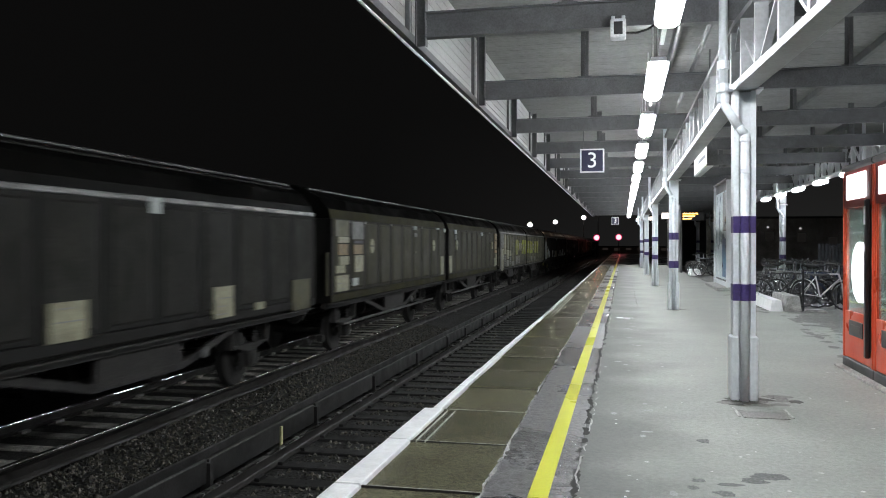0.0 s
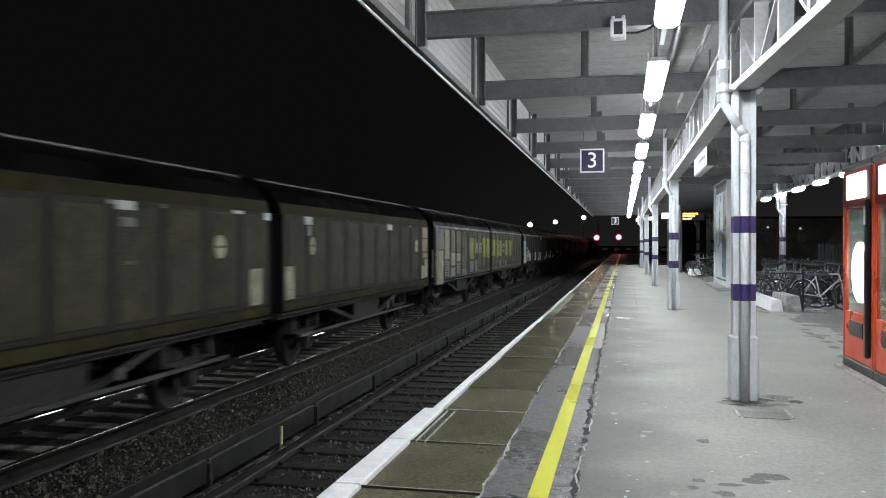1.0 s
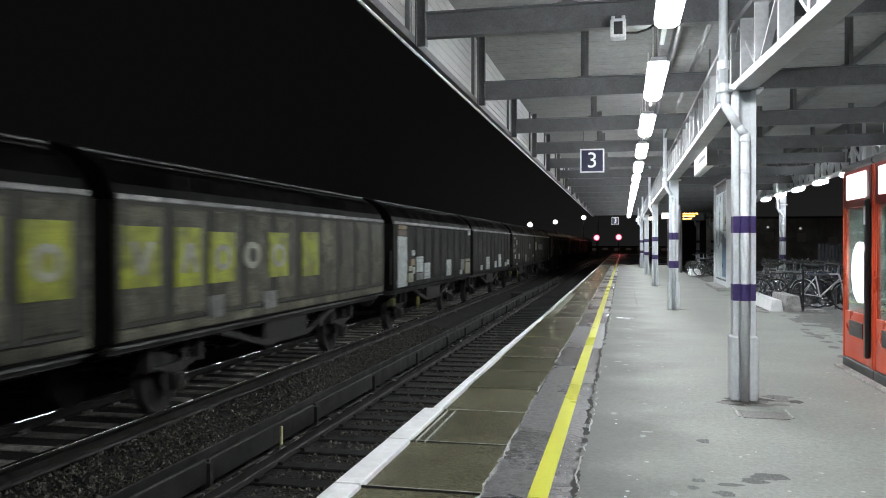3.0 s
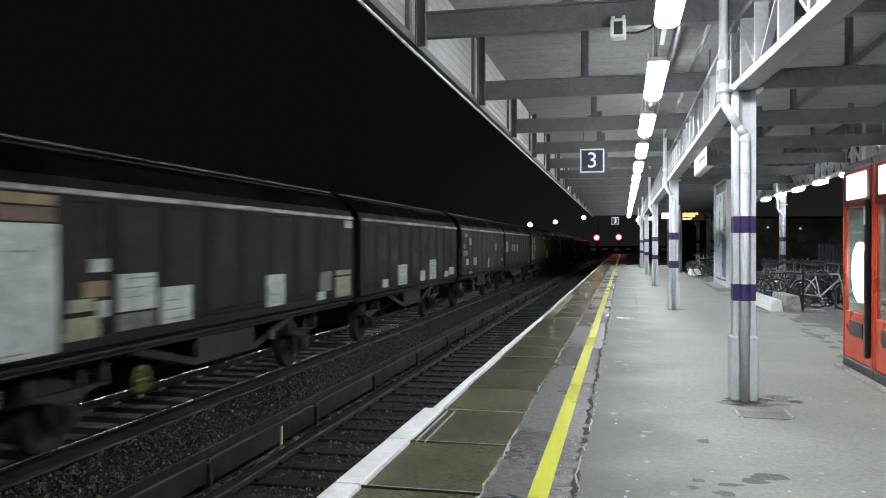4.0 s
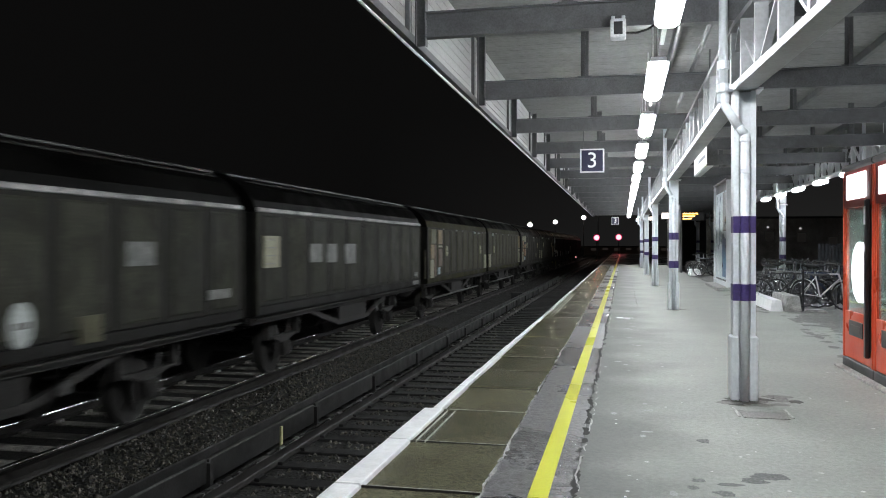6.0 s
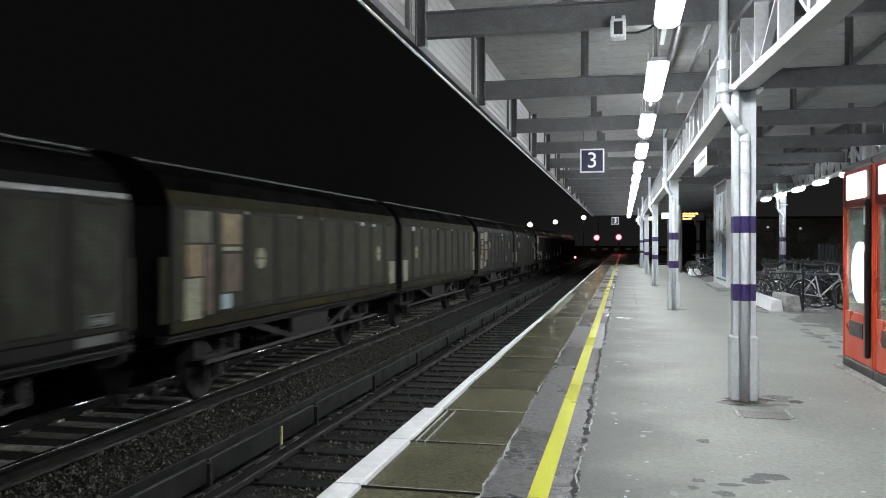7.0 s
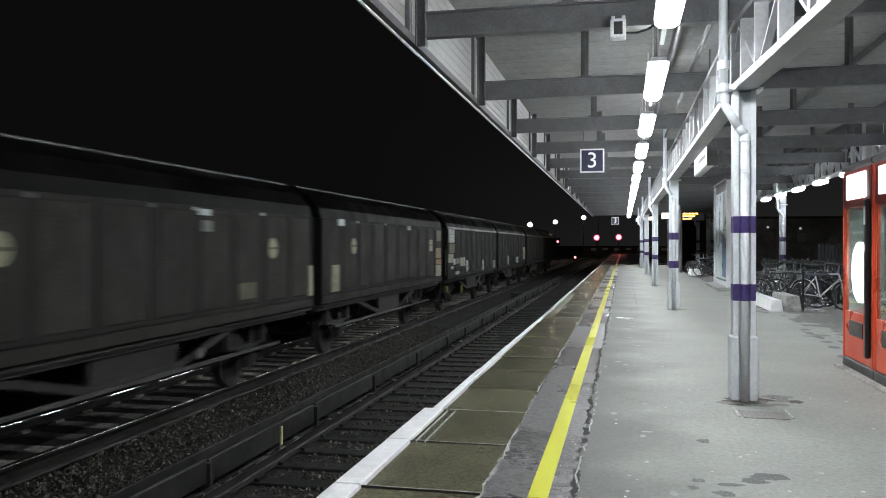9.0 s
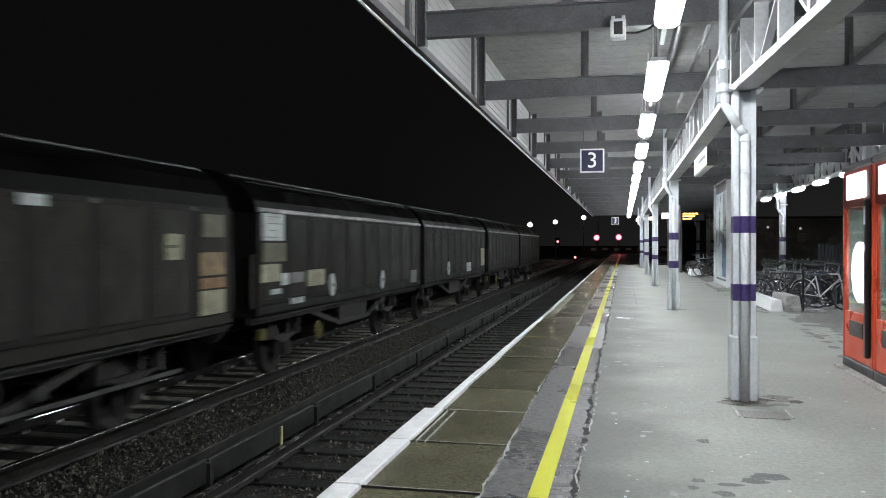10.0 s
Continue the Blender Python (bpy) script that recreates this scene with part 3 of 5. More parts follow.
# small white-cased box on the first beam, with a cable to the light
s = thing("camera_box", "small white boxed fixture with dark front under the beam", "fixture", pose(-0.05, 8.2, 3.61))
part("case", box(-0.075, 0.075, -0.05, 0.09, -0.095, 0.095, 0.012), WHITE_STEEL, s)
part("front", box(-0.042, 0.042, -0.056, -0.048, -0.062, 0.062), BLACK, s, "dark window")
part("bracket", box(-0.05, 0.05, 0.0, 0.05, 0.095, 0.15), STEEL_GREY, s)
for dx in (-0.05, 0.05):
    part("lug", rod((dx, -0.03, 0.09), (dx, -0.03, 0.12), 0.018, seg=8), WHITE_STEEL, s)
cb = part("cable", tube([(0.03, 8.2, 3.57), (0.12, 8.1, 3.54), (0.22, 8.0, 3.54), (0.36, 7.8, 3.58)], 0.012, 6), BLACK)
tagged(cb, "drooping black cable between fixture and light", "cable")

# long lit sign box hung beyond the first column
s = thing("hanging_sign_box", "lit white hanging direction sign box", "sign", pose(1.35, 14.6, 2.92))
part("case", box(-0.06, 0.06, -1.25, 1.25, -0.17, 0.17, 0.01), FITTING, s)
part("lit_face", box(-0.068, -0.062, -1.2, 1.2, -0.14, 0.14), glow_mat("sign_glow", (0.95, 0.97, 1.0), 1.6), s, "pale lit face")
part("sign_bar", box(-0.072, -0.069, -0.9, 0.3, -0.03, 0.03), glow_mat("sign_text_grey", (0.8, 0.85, 0.9), 0.6), s)
part("end_cap", box(-0.08, 0.08, -1.275, -1.252, -0.19, 0.19), STEEL_GREY, s)
for yy in (-0.9, 0.9):
    part("hanger", rod((0, yy, 0.17), (0, yy, 1.70), 0.012, seg=6), STEEL_GREY, s)


# ---- telephone kiosks ----
# darker kiosk red: the weaker light on the headers is painted in
KIOSK_RED_SHADED = mat("kiosk_red_shaded", (0.3, 0.03, 0.028), 0.4, vary=0.1, scale=8, bump=0.03)


def build_kiosk(y1):
    """One kiosk; its door faces the track, the far jamb at y1."""
    k = thing("telephone_kiosk", "orange-red telephone kiosk with glazed door and lit header", "kiosk", pose(2.65, y1, 0), "telephone kiosks")
    w, d, h = 1.26, 0.95, 2.46
    part("plinth", box(0.0, d, -w, 0, 0, 0.13, 0.008), KIOSK_DARK, k, "black plinth")
    part("kerb", box(-0.10, 0.0, -w, 0, 0, 0.03, 0.006), MORTAR, k, "pale concrete lip")
    part("roof", box(-0.02, d + 0.02, -w - 0.0, 0.0, h - 0.08, h, 0.02), KIOSK_DARK, k, "dark flat roof")
    for y in (-0.024, -w + 0.05):
        part("corner_post", box(0.0, 0.075, y - 0.024, y + 0.024, 0.13, h - 0.08, 0.01), KIOSK_RED, k)
        part("corner_post", box(d - 0.075, d, y - 0.024, y + 0.024, 0.13, h - 0.08, 0.01), KIOSK_RED, k)
    part("back_panel", box(d - 0.03, d - 0.01, -w + 0.10, -0.05, 0.13, h - 0.08), mat("kiosk_lining", (0.5, 0.58, 0.55), 0.4), k)
    part("header", box(0.004, 0.07, -w + 0.10, -0.05, 1.94, h - 0.08), KIOSK_RED_SHADED, k)
    part("lit_header", box(-0.014, 0.004, -w + 0.28, -0.20, 2.03, 2.33, 0.03), LIT_PANEL, k, "lit white header panel")
    door = part("door", box(0.012, 0.058, -w + 0.10, -0.05, 0.14, 0.70, 0.006), KIOSK_RED, k, "orange-red door")
    part("stile", box(0.01, 0.06, -0.085, -0.05, 0.70, 1.94), KIOSK_RED, door)
    part("stile", box(0.01, 0.06, -w + 0.10, -w + 0.26, 0.30, 1.94), KIOSK_DARK, door, "dark stile")
    part("pane", box(0.030, 0.038, -w + 0.262, -0.087, 0.702, 1.938), GLASS, door, "greenish glass pane")
    part("recess", box(0.002, 0.012, -w + 0.42, -0.27, 0.42, 0.60, 0.004), KIOSK_DARK, door, "dark recessed slot")
    part("recess_back", box(-0.002, 0.004, -w + 0.50, -0.35, 0.46, 0.55), mat("slot_grey", (0.05, 0.05, 0.05), 0.4), door)
    part("pull", box(-0.045, 0.01, -w + 0.13, -w + 0.20, 0.24, 2.0, 0.012), KIOSK_DARK, door, "long black door pull")
    part("keep", box(-0.05, -0.044, -w + 0.14, -w + 0.19, 1.72, 1.92), SIGN_WHITE, door)
    part("keep", box(-0.05, -0.044, -w + 0.14, -w + 0.19, 1.42, 1.50), SIGN_WHITE, door)
    part("side_pane", box(0.08, d - 0.08, -0.05, -0.04, 0.72, 1.92), GLASS, k)
    part("side_panel", box(0.08, d - 0.08, -0.06, -0.03, 0.13, 0.72), KIOSK_RED, k)
    part("side_header", box(0.08, d - 0.08, -0.06, -0.03, 1.92, h - 0.08), KIOSK_RED_SHADED, k)
    # unseen lamp, added to brighten the inside behind the panes
    part("ceiling_lamp", rod((0.5, -w / 2, h - 0.12), (0.5, -w / 2, h - 0.08), 0.12, seg=16), glow_mat("kiosk_fill_glow", (0.9, 1.0, 0.97), 60.0), k)
    part("telephone", box(d - 0.22, d - 0.03, -0.75, -0.4, 0.95, 1.6, 0.02), KIOSK_DARK, k)
    return k


kiosk = build_kiosk(10.92)
bm = bmesh.new()
bmesh.ops.create_circle(bm, cap_ends=True, segments=28, radius=1, matrix=pose(0.07, -0.46, 1.17, 0, -90, 0) @ Matrix.Diagonal((0.36, 0.33, 1, 1)))
r = bmesh.ops.extrude_face_region(bm, geom=bm.faces[:])
bmesh.ops.translate(bm, verts=[v for v in r["geom"] if isinstance(v, bmesh.types.BMVert)], vec=(0.03, 0, 0))
copy_thing(kiosk, pose(2.65, 9.65, 0))
copy_thing(kiosk, pose(2.65, 8.38, 0))
part("lit_disc", bm, glow_mat("lit_disc_glow", (0.95, 0.98, 1.0), 9.0), kiosk, "oval lit panel behind the glass")

# ---- poster stand beyond the columns ----
ps = thing("poster_case", "tall glazed poster case with pale blue poster", "poster case", pose(3.32, 29.7, 0))
part("post", box(-0.06, 0.14, -1.92, -1.80, 0.0, 3.6, 0.01), WHITE_STEEL, ps)
part("post", box(-0.06, 0.14, 1.80, 1.92, 0.0, 3.6, 0.01), WHITE_STEEL, ps)
part("head", box(-0.08, 0.16, -1.94, 1.94, 3.6, 3.66, 0.01), STEEL_GREY, ps)
part("foot", box(-0.05, 0.13, -1.80, 1.80, 0.12, 0.26, 0.01), WHITE_STEEL, ps)
part("back", box(0.02, 0.08, -1.80, 1.80, 0.26, 3.6), STEEL_GREY, ps)
part("poster", box(0.008, 0.016, -1.75, 1.75, 0.32, 3.3), mat("poster_paper", (0.55, 0.72, 0.8), 0.35, vary=0.2, scale=5, fine=9, second=(0.85, 0.9, 0.9), bump=0), ps, "pale blue and white poster")
part("picture", box(0.0, 0.007, -1.75, -0.2, 0.4, 1.7), mat("poster_blue", (0.04, 0.12, 0.35), 0.4, vary=0.4, scale=10, second=(0.2, 0.4, 0.6)), ps, "blue picture")
part("picture", box(0.0, 0.007, -1.75, -0.35, 1.95, 3.25), mat("poster_dark", (0.07, 0.075, 0.08), 0.35, vary=0.6, scale=14, second=(0.3, 0.32, 0.33), bump=0), ps, "dark grey picture")
part("kerb", box(-0.35, 0.35, -2.0, 2.0, 0.0, 0.11, 0.02), MORTAR, ps)


# ---- cycle parking ----
BIKE_WHITE = mat("bike_white", (0.9, 0.9, 0.91), 0.3, vary=0.05, bump=0)
BIKE_BLACK = mat("bike_black", (0.075, 0.075, 0.078), 0.35, vary=0.2, bump=0)
BIKE_GREY = mat("bike_grey", (0.45, 0.45, 0.46), 0.35, vary=0.2, bump=0)
BIKE_BLUE = mat("bike_blue", (0.04, 0.06, 0.12), 0.35, vary=0.2, bump=0)


def build_bicycle(frame_mat, label, guard, rack=False):
    b = thing("bicycle", label, "bicycle", None, "parked bicycles")
    R = 0.335
    for x in (-0.52, 0.52):
        w = part("wheel", torus(R - 0.02, 0.02, 28, 6, pose(x, 0, R, 90, 0, 0)), RUBBER, b)
        part("rim", torus(R - 0.045, 0.010, 28, 5, pose(x, 0, R, 90, 0, 0)), CHROME, w)
        bm = rod((x, -0.04, R), (x, 0.04, R), 0.025, seg=8)
        for i in range(12):
            a = math.pi * 2 * i / 12
            add_rod(bm, (x, 0.012 * (-1) ** i, R), (x + (R - 0.05) * math.cos(a), 0, R + (R - 0.05) * math.sin(a)), 0.003, None, 4)
        part("spokes", bm, CHROME, w)
    bb, seat, head, head2 = (-0.08, 0, 0.29), (-0.22, 0, 0.80), (0.36, 0, 0.83), (0.39, 0, 0.72)
    bm = bmesh.new()
    for p, q, rr in ((bb, seat, 0.018), (seat, head, 0.018), (bb, head2, 0.021), (head, head2, 0.022), (head2, (0.44, 0, 0.62), 0.02)):
        add_rod(bm, p, q, rr, None, 8)
    for yy in (-0.05, 0.05):
        add_rod(bm, bb, (-0.52, yy, R), 0.010, None, 6)
        add_rod(bm, (-0.21, 0, 0.74), (-0.52, yy, R), 0.009, None, 6)
        add_rod(bm, (0.43, 0, 0.66), (0.52, yy, R), 0.013, None, 6)
    part("frame", bm, frame_mat, b)
    bm = rod(seat, (-0.26, 0, 0.99), 0.013, seg=8)
    part("seat_post", bm, CHROME, b)
    bm = bmesh.new()
    bmesh.ops.create_uvsphere(bm, u_segments=12, v_segments=8, radius=1, matrix=Matrix.Translation((-0.28, 0, 1.0)) @ Matrix.Diagonal((0.14, 0.075, 0.04, 1)))
    for v in bm.verts:
        if v.co.x > -0.28:
            v.co.y *= 1 - 0.6 * (v.co.x + 0.28) / 0.14
    part("saddle", bm, RUBBER, b, smooth=True)
    part("handlebar", tube([(0.30, -0.31, 1.10), (0.38, -0.16, 1.10), (0.36, 0, 1.05), (0.38, 0.16, 1.10), (0.30, 0.31, 1.10)], 0.016, 8), RUBBER, b)
    part("stem", rod(head, (0.36, 0, 1.05), 0.015, seg=8), CHROME, b)
    bm = torus(0.085, 0.008, 20, 4, pose(bb[0], -0.045, bb[2], 90, 0, 0))
    for s in (-1, 1):
        add_rod(bm, (bb[0], s * 0.06, bb[2]), (bb[0] + s * 0.12, s * 0.06, bb[2] - s * 0.12), 0.01, None, 6)
        add_box(bm, bb[0] + s * 0.12 - 0.04, bb[0] + s * 0.12 + 0.04, s * 0.11 - 0.05, s * 0.11 + 0.05, bb[2] - s * 0.12 - 0.012, bb[2] - s * 0.12 + 0.012)
    part("cranks", bm, CHROME, b)
    for x in (-0.52, 0.52):
        bm = bmesh.new()
        arc = [(x + 0.365 * math.cos(a), 0.365 * math.sin(a) + R) for a in [math.radians(20 + 14 * i) for i in range(11)]]
        rows = [[bm.verts.new((x + (xa - x) * k, yy, R + (za - R) * k)) for yy, k in ((-0.026, 0.97), (0, 1.0), (0.026, 0.97), (0, 0.985))] for xa, za in arc]
        for ra, rb in zip(rows, rows[1:]):
            for i in range(4):
                bm.faces.new((ra[i], ra[(i + 1) % 4], rb[(i + 1) % 4], rb[i]))
        part("mudguard", bm, guard, b)
    if rack:
        bm = bmesh.new()
        add_box(bm, -0.68, -0.30, -0.06, 0.06, 0.745, 0.757)
        for yy in (-0.06, 0.06):
            add_rod(bm, (-0.52, yy, R), (-0.62, yy, 0.75), 0.006, None, 5)
        part("carrier", bm, BIKE_BLACK, b)
    return b


G = -0.006
w0 = build_bicycle(BIKE_WHITE, "white bicycle parked at the cycle rack", BIKE_WHITE)
w0.matrix_basis = pose(4.53, 20.45, G, -4, 0, -44)
b0 = build_bicycle(BIKE_BLACK, "black bicycle parked at the cycle rack", BIKE_BLACK)
b0.matrix_basis = pose(4.05, 21.05, G, 7, 0, 140)
g0 = build_bicycle(BIKE_GREY, "grey bicycle with carrier leaning in the cycle rack", CHROME, True)
g0.matrix_basis = pose(3.95, 21.9, G, -8, 0, -38)
u0 = build_bicycle(BIKE_BLUE, "dark blue bicycle with carrier in the cycle rack", BIKE_BLACK, True)
u0.matrix_basis = pose(4.42, 21.6, G, 6, 0, 136)
for ob, x, y, rz, lean in ((b0, 3.78, 21.3, -34, 8), (b0, 4.02, 22.7, 150, 6), (g0, 4.25, 22.5, 142, -7), (b0, 4.7, 22.3, -40, 5), (u0, 4.15, 23.9, -30, 8), (g0, 4.25, 24.6, 160, 5), (b0, 4.1, 23.3, 140, -4),
                           (u0, 4.85, 21.3, 146, -5), (g0, 4.5, 23.6, -36, 6), (b0, 4.95, 23.0, 150, 7),
                           (b0, 3.75, 41.0, 152, 6), (g0, 4.0, 41.8, 146, -6), (b0, 3.8, 42.6, -33, 6), (u0, 4.1, 43.6, 151, 5), (b0, 4.0, 40.2, 155, 5), (u0, 5.9, 24.6, 4, 6)):
    copy_thing(ob, pose(x, y, G, lean, 0, rz))


def build_stand(x, y):
    s = part("cycle_stand", tube([(x - 0.35, y, 0), (x - 0.35, y, 0.72), (x - 0.25, y, 0.8), (x + 0.25, y, 0.8), (x + 0.35, y, 0.72), (x + 0.35, y, 0)], 0.024, 8), STEEL_GREY)
    return tagged(s, "grey steel hoop cycle stand", "cycle stand", "cycle stands")


for y in (20.4, 21.9, 23.3, 24.8, 41.4, 43.1):
    build_stand(4.45, y)


def build_block(x, y0, y1, w, h, m, label):
    prof = [(x, 0), (x + w, 0), (x + w * 0.86, h), (x + w * 0.14, h)]
    o = part("concrete_block", prism(prof, y0, y1), m)
    return tagged(o, label, "concrete block", "concrete blocks")


build_block(3.22, 19.45, 22.6, 0.27, 0.25, WHITE_LINE, "long white-painted concrete kerb block by the bicycles")
build_block(3.53, 19.5, 21.3, 0.36, 0.34, MORTAR, "grey concrete block by the bicycles")
build_block(3.92, 19.45, 19.75, 0.5, 0.05, MORTAR, "low grey concrete footing by the bicycles")
pp = thing("rack_post", "thin dark steel post at the cycle rack", "post", pose(3.93, 19.55, -0.006))
part("post", rod((0, 0, 0.012), (0, 0, 0.95), 0.022, seg=10), KIOSK_DARK, pp)
part("base_plate", box(-0.07, 0.07, -0.07, 0.07, 0, 0.012, 0.002), KIOSK_DARK, pp)
build_block(3.15, 40.8, 42.4, 0.5, 0.3, WHITE_LINE, "white-painted concrete block at the far cycle rack")

# ---- far platform fittings ----
dd = thing("departure_display", "black departure display with amber lettering", "display", pose(3.25, 41.0, 2.86))
part("case", box(-0.55, 0.55, -0.12, 0.12, -0.22, 0.22, 0.01), BLACK, dd)
amber = glow_mat("amber_text", (1.0, 0.55, 0.12), 5.0)
for i in range(3):
    part("text_bar", box(-0.45, 0.25 - 0.15 * i, -0.128, -0.122, 0.09 - 0.12 * i, 0.15 - 0.12 * i), amber, dd, "amber text line")
part("hanger", rod((0, 0, 0.22), (0, 0, 1.76), 0.03, seg=8), STEEL_GREY, dd)
for x, y, z, w, c in ((1.45, 29.5, 2.5, 0.3, (1.0, 0.78, 0.62)), (1.75, 52.0, 3.1, 0.5, (1, 0.82, 0.68)), (1.05, 58.0, 3.2, 0.4, (0.95, 0.95, 1.0))):
    s = thing("small_lit_sign", "small lit white sign under the canopy", "sign", pose(x, y, z), "small lit signs")
    part("case", box(-w / 2, w / 2, -0.05, 0.05, -0.11, 0.11, 0.01), FITTING, s)
    part("face", box(-w / 2 + 0.02, w / 2 - 0.02, -0.056, -0.051, -0.09, 0.09), glow_mat("small_sign_glow", c, 3.0), s)
    part("hanger", rod((0, 0, 0.11), (0, 0, 4.62 - z), 0.012, seg=6), STEEL_GREY, s)

# station room behind the far columns
rm = thing("waiting_room", "dark unlit station room behind the columns", "building", None, kind="structure")
part("wall", box(2.95, 3.05, 45.0, 58.0, 0.0, 3.6), STEEL_GREY, rm)
part("wall", box(3.05, 5.5, 58.0, 58.1, 0.0, 3.6), FAR_DARK, rm)
part("door", box(2.94, 2.95, 46.0, 47.0, 0.0, 2.1), KIOSK_DARK, rm)

# unlit brick building across the station yard
yb = thing("yard_building", "dark brick building with dim windows across the yard", "building", None, kind="structure")
YARD_BRICK = mat("yard_brick", (0.34, 0.31, 0.28), 0.85, vary=0.3, scale=4, fine=20, mid=1.5, mid_amount=0.3)
part("wall", box(4.0, 24.0, 64.0, 64.4, -0.06, 3.4), YARD_BRICK, yb)
part("roof", prism([(3.6, 3.4), (24.4, 3.4), (24.4, 3.55), (3.6, 3.55)], 63.6, 74.0), FAR_DARK, yb)
YARD_PANE = glow_mat("yard_window_glow", (1.0, 0.93, 0.85), 0.008)
for x, z, hot in ((10.5, 2.35, 1), (12.75, 2.25, 1), (14.85, 1.95, 0)):
    wn_ = part("window", box(x - 0.36, x + 0.36, 63.94, 63.996, z - 0.62, z + 0.2, 0.01), YARD_BRICK, yb)
    part("pane", box(x - 0.3, x + 0.3, 63.92, 63.938, z - 0.56, z + 0.1), YARD_PANE, wn_, "dim lit pane")
    if hot:
        part("bulkhead_lamp", rod((x - 0.1, 63.90, z + 0.42), (x - 0.1, 63.998, z + 0.42), 0.07, seg=12), glow_mat("bulkhead_glow", (0.95, 0.97, 1.0), 0.4), wn_, "small lit lamp")

# corrugated fence beyond the outer columns
fe = thing("fence", "dark blue-grey corrugated fence", "fence", pose(6.5, 30, 0), kind="structure")
FENCE = mat("fence_sheet", (0.032, 0.035, 0.04), 0.5, vary=0.25, random_tint=0.2)
for i in range(12):
    prof = bmesh.new()
    for j in range(4):
        add_box(prof, i * 0.44 + j * 0.11, i * 0.44 + j * 0.11 + 0.07, -0.03 + 0.02 * (j % 2), 0.0, -0.006, 1.52)
    part("sheet", prof, FENCE, fe)
part("rail", box(0, 5.3, 0.004, 0.06, 1.2, 1.28), FAR_DARK, fe)

# ---- wear and small marks on the platform ----
PUDDLE = mat("damp_patch", (0.15, 0.155, 0.15), 0.6, vary=0.35, scale=40, spec=0.2)
SCUFF = mat("pale_scuff", (0.27, 0.28, 0.27), 0.55, vary=0.25, scale=30)
GLINT_SPECK = mat("glint_speck", (0.55, 0.56, 0.55), 0.6, vary=0.2, scale=60)
rng = random.Random(11)


def blot(name, x, y, rx, ry, m, label, z=0.0025):
    bm = bmesh.new()
    n = 14
    vs = []
    for i in range(n):
        a = 2 * math.pi * i / n
        k = rng.uniform(0.7, 1.15)
        vs.append(bm.verts.new((x + rx * k * math.cos(a), y + ry * k * math.sin(a), z)))
    bm.faces.new(vs)
    return part(name, bm, m, PLATFORM, label)


for x, y, rx, ry in ((0.92, 5.58, 0.130, 0.055), (0.81, 5.46, 0.100, 0.045), (0.66, 5.35, 0.090, 0.022), (0.60, 5.15, 0.070, 0.035), (0.60, 6.49, 0.050, 0.050), (0.42, 5.24, 0.040, 0.030), (0.47, 5.40, 0.050, 0.030), (1.04, 7.75, 0.030, 0.020)):
    blot("damp_patch", x, y, rx, 1.7 * ry, PUDDLE, "dark damp patch")
# small pale specks painted on for glints in the concrete
for i in range(90):
    y = 4.6 + 9 * rng.random() ** 1.5
    blot("glint_speck", rng.uniform(-0.1, 2.6), y, rng.uniform(0.005, 0.02), rng.uniform(0.006, 0.025), GLINT_SPECK, "")
part("access_cover", box(1.02, 1.40, 7.45, 7.75, -0.02, 0.006, 0.001), mat("cover_concrete", (0.22, 0.22, 0.21), 0.6, vary=0.25, scale=20), PLATFORM, "square access cover")
for x in (0.99, 1.43):
    part("cover_edge", box(x - 0.012, x + 0.012, 7.5, 7.9, -0.02, 0.006), MORTAR, PLATFORM)
for i in range(70):
    yy = 6.0 + 22 * rng.random() ** 1.3
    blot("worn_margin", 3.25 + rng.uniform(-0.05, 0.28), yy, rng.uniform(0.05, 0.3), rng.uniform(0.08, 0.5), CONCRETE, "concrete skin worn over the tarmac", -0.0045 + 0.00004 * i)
for i in range(40):
    yy = 6.0 + 22 * rng.random() ** 1.3
    blot("worn_margin", 3.2 - rng.uniform(0.0, 0.3), yy, rng.uniform(0.03, 0.16), rng.uniform(0.05, 0.35), FORECOURT, "dark worn edge of the concrete", 0.0008 + 0.00002 * i)
STAIN = mat("platform_dirt", (0.17, 0.168, 0.155), 0.6, vary=0.3, scale=20)
for i in range(26):
    a, q = rng.uniform(-2.4, 0.9), rng.uniform(0.16, 0.42)
    blot("dirt_stain", COL_X + 0.08 + q * math.cos(a), BEAM0 + 0.75 * q * math.sin(a), rng.uniform(0.05, 0.14), rng.uniform(0.04, 0.1), STAIN if i % 3 else DIRT, "dirt by the column foot", 0.0015 + 0.0002 * i)
for i in range(26):
    yy = 4.8 + 12 * rng.random()
    blot("scuff", rng.uniform(-0.24, 0.35), yy, rng.uniform(0.015, 0.06), rng.uniform(0.01, 0.07), SCUFF, "pale scuff on the damp concrete", 0.0018)

# ---- signals, lamp posts and distance ----
# red disc and pink ring stand for the glare halo around a signal lamp
RED_HALO = glow_mat("signal_halo", (1.0, 0.05, 0.19), 0.55)
RED_HALO_INNER = glow_mat("signal_halo_inner", (1.0, 0.42, 0.52), 1.9)
RED_CORE = glow_mat("signal_core", (1.0, 0.13, 0.13), 9.0)
LAMP_GLOW = glow_mat("lamp_glow", (1.0, 0.9, 0.82), 45.0)
WARM_GLOW = glow_mat("warm_lamp_glow", (1.0, 0.68, 0.42), 45.0)


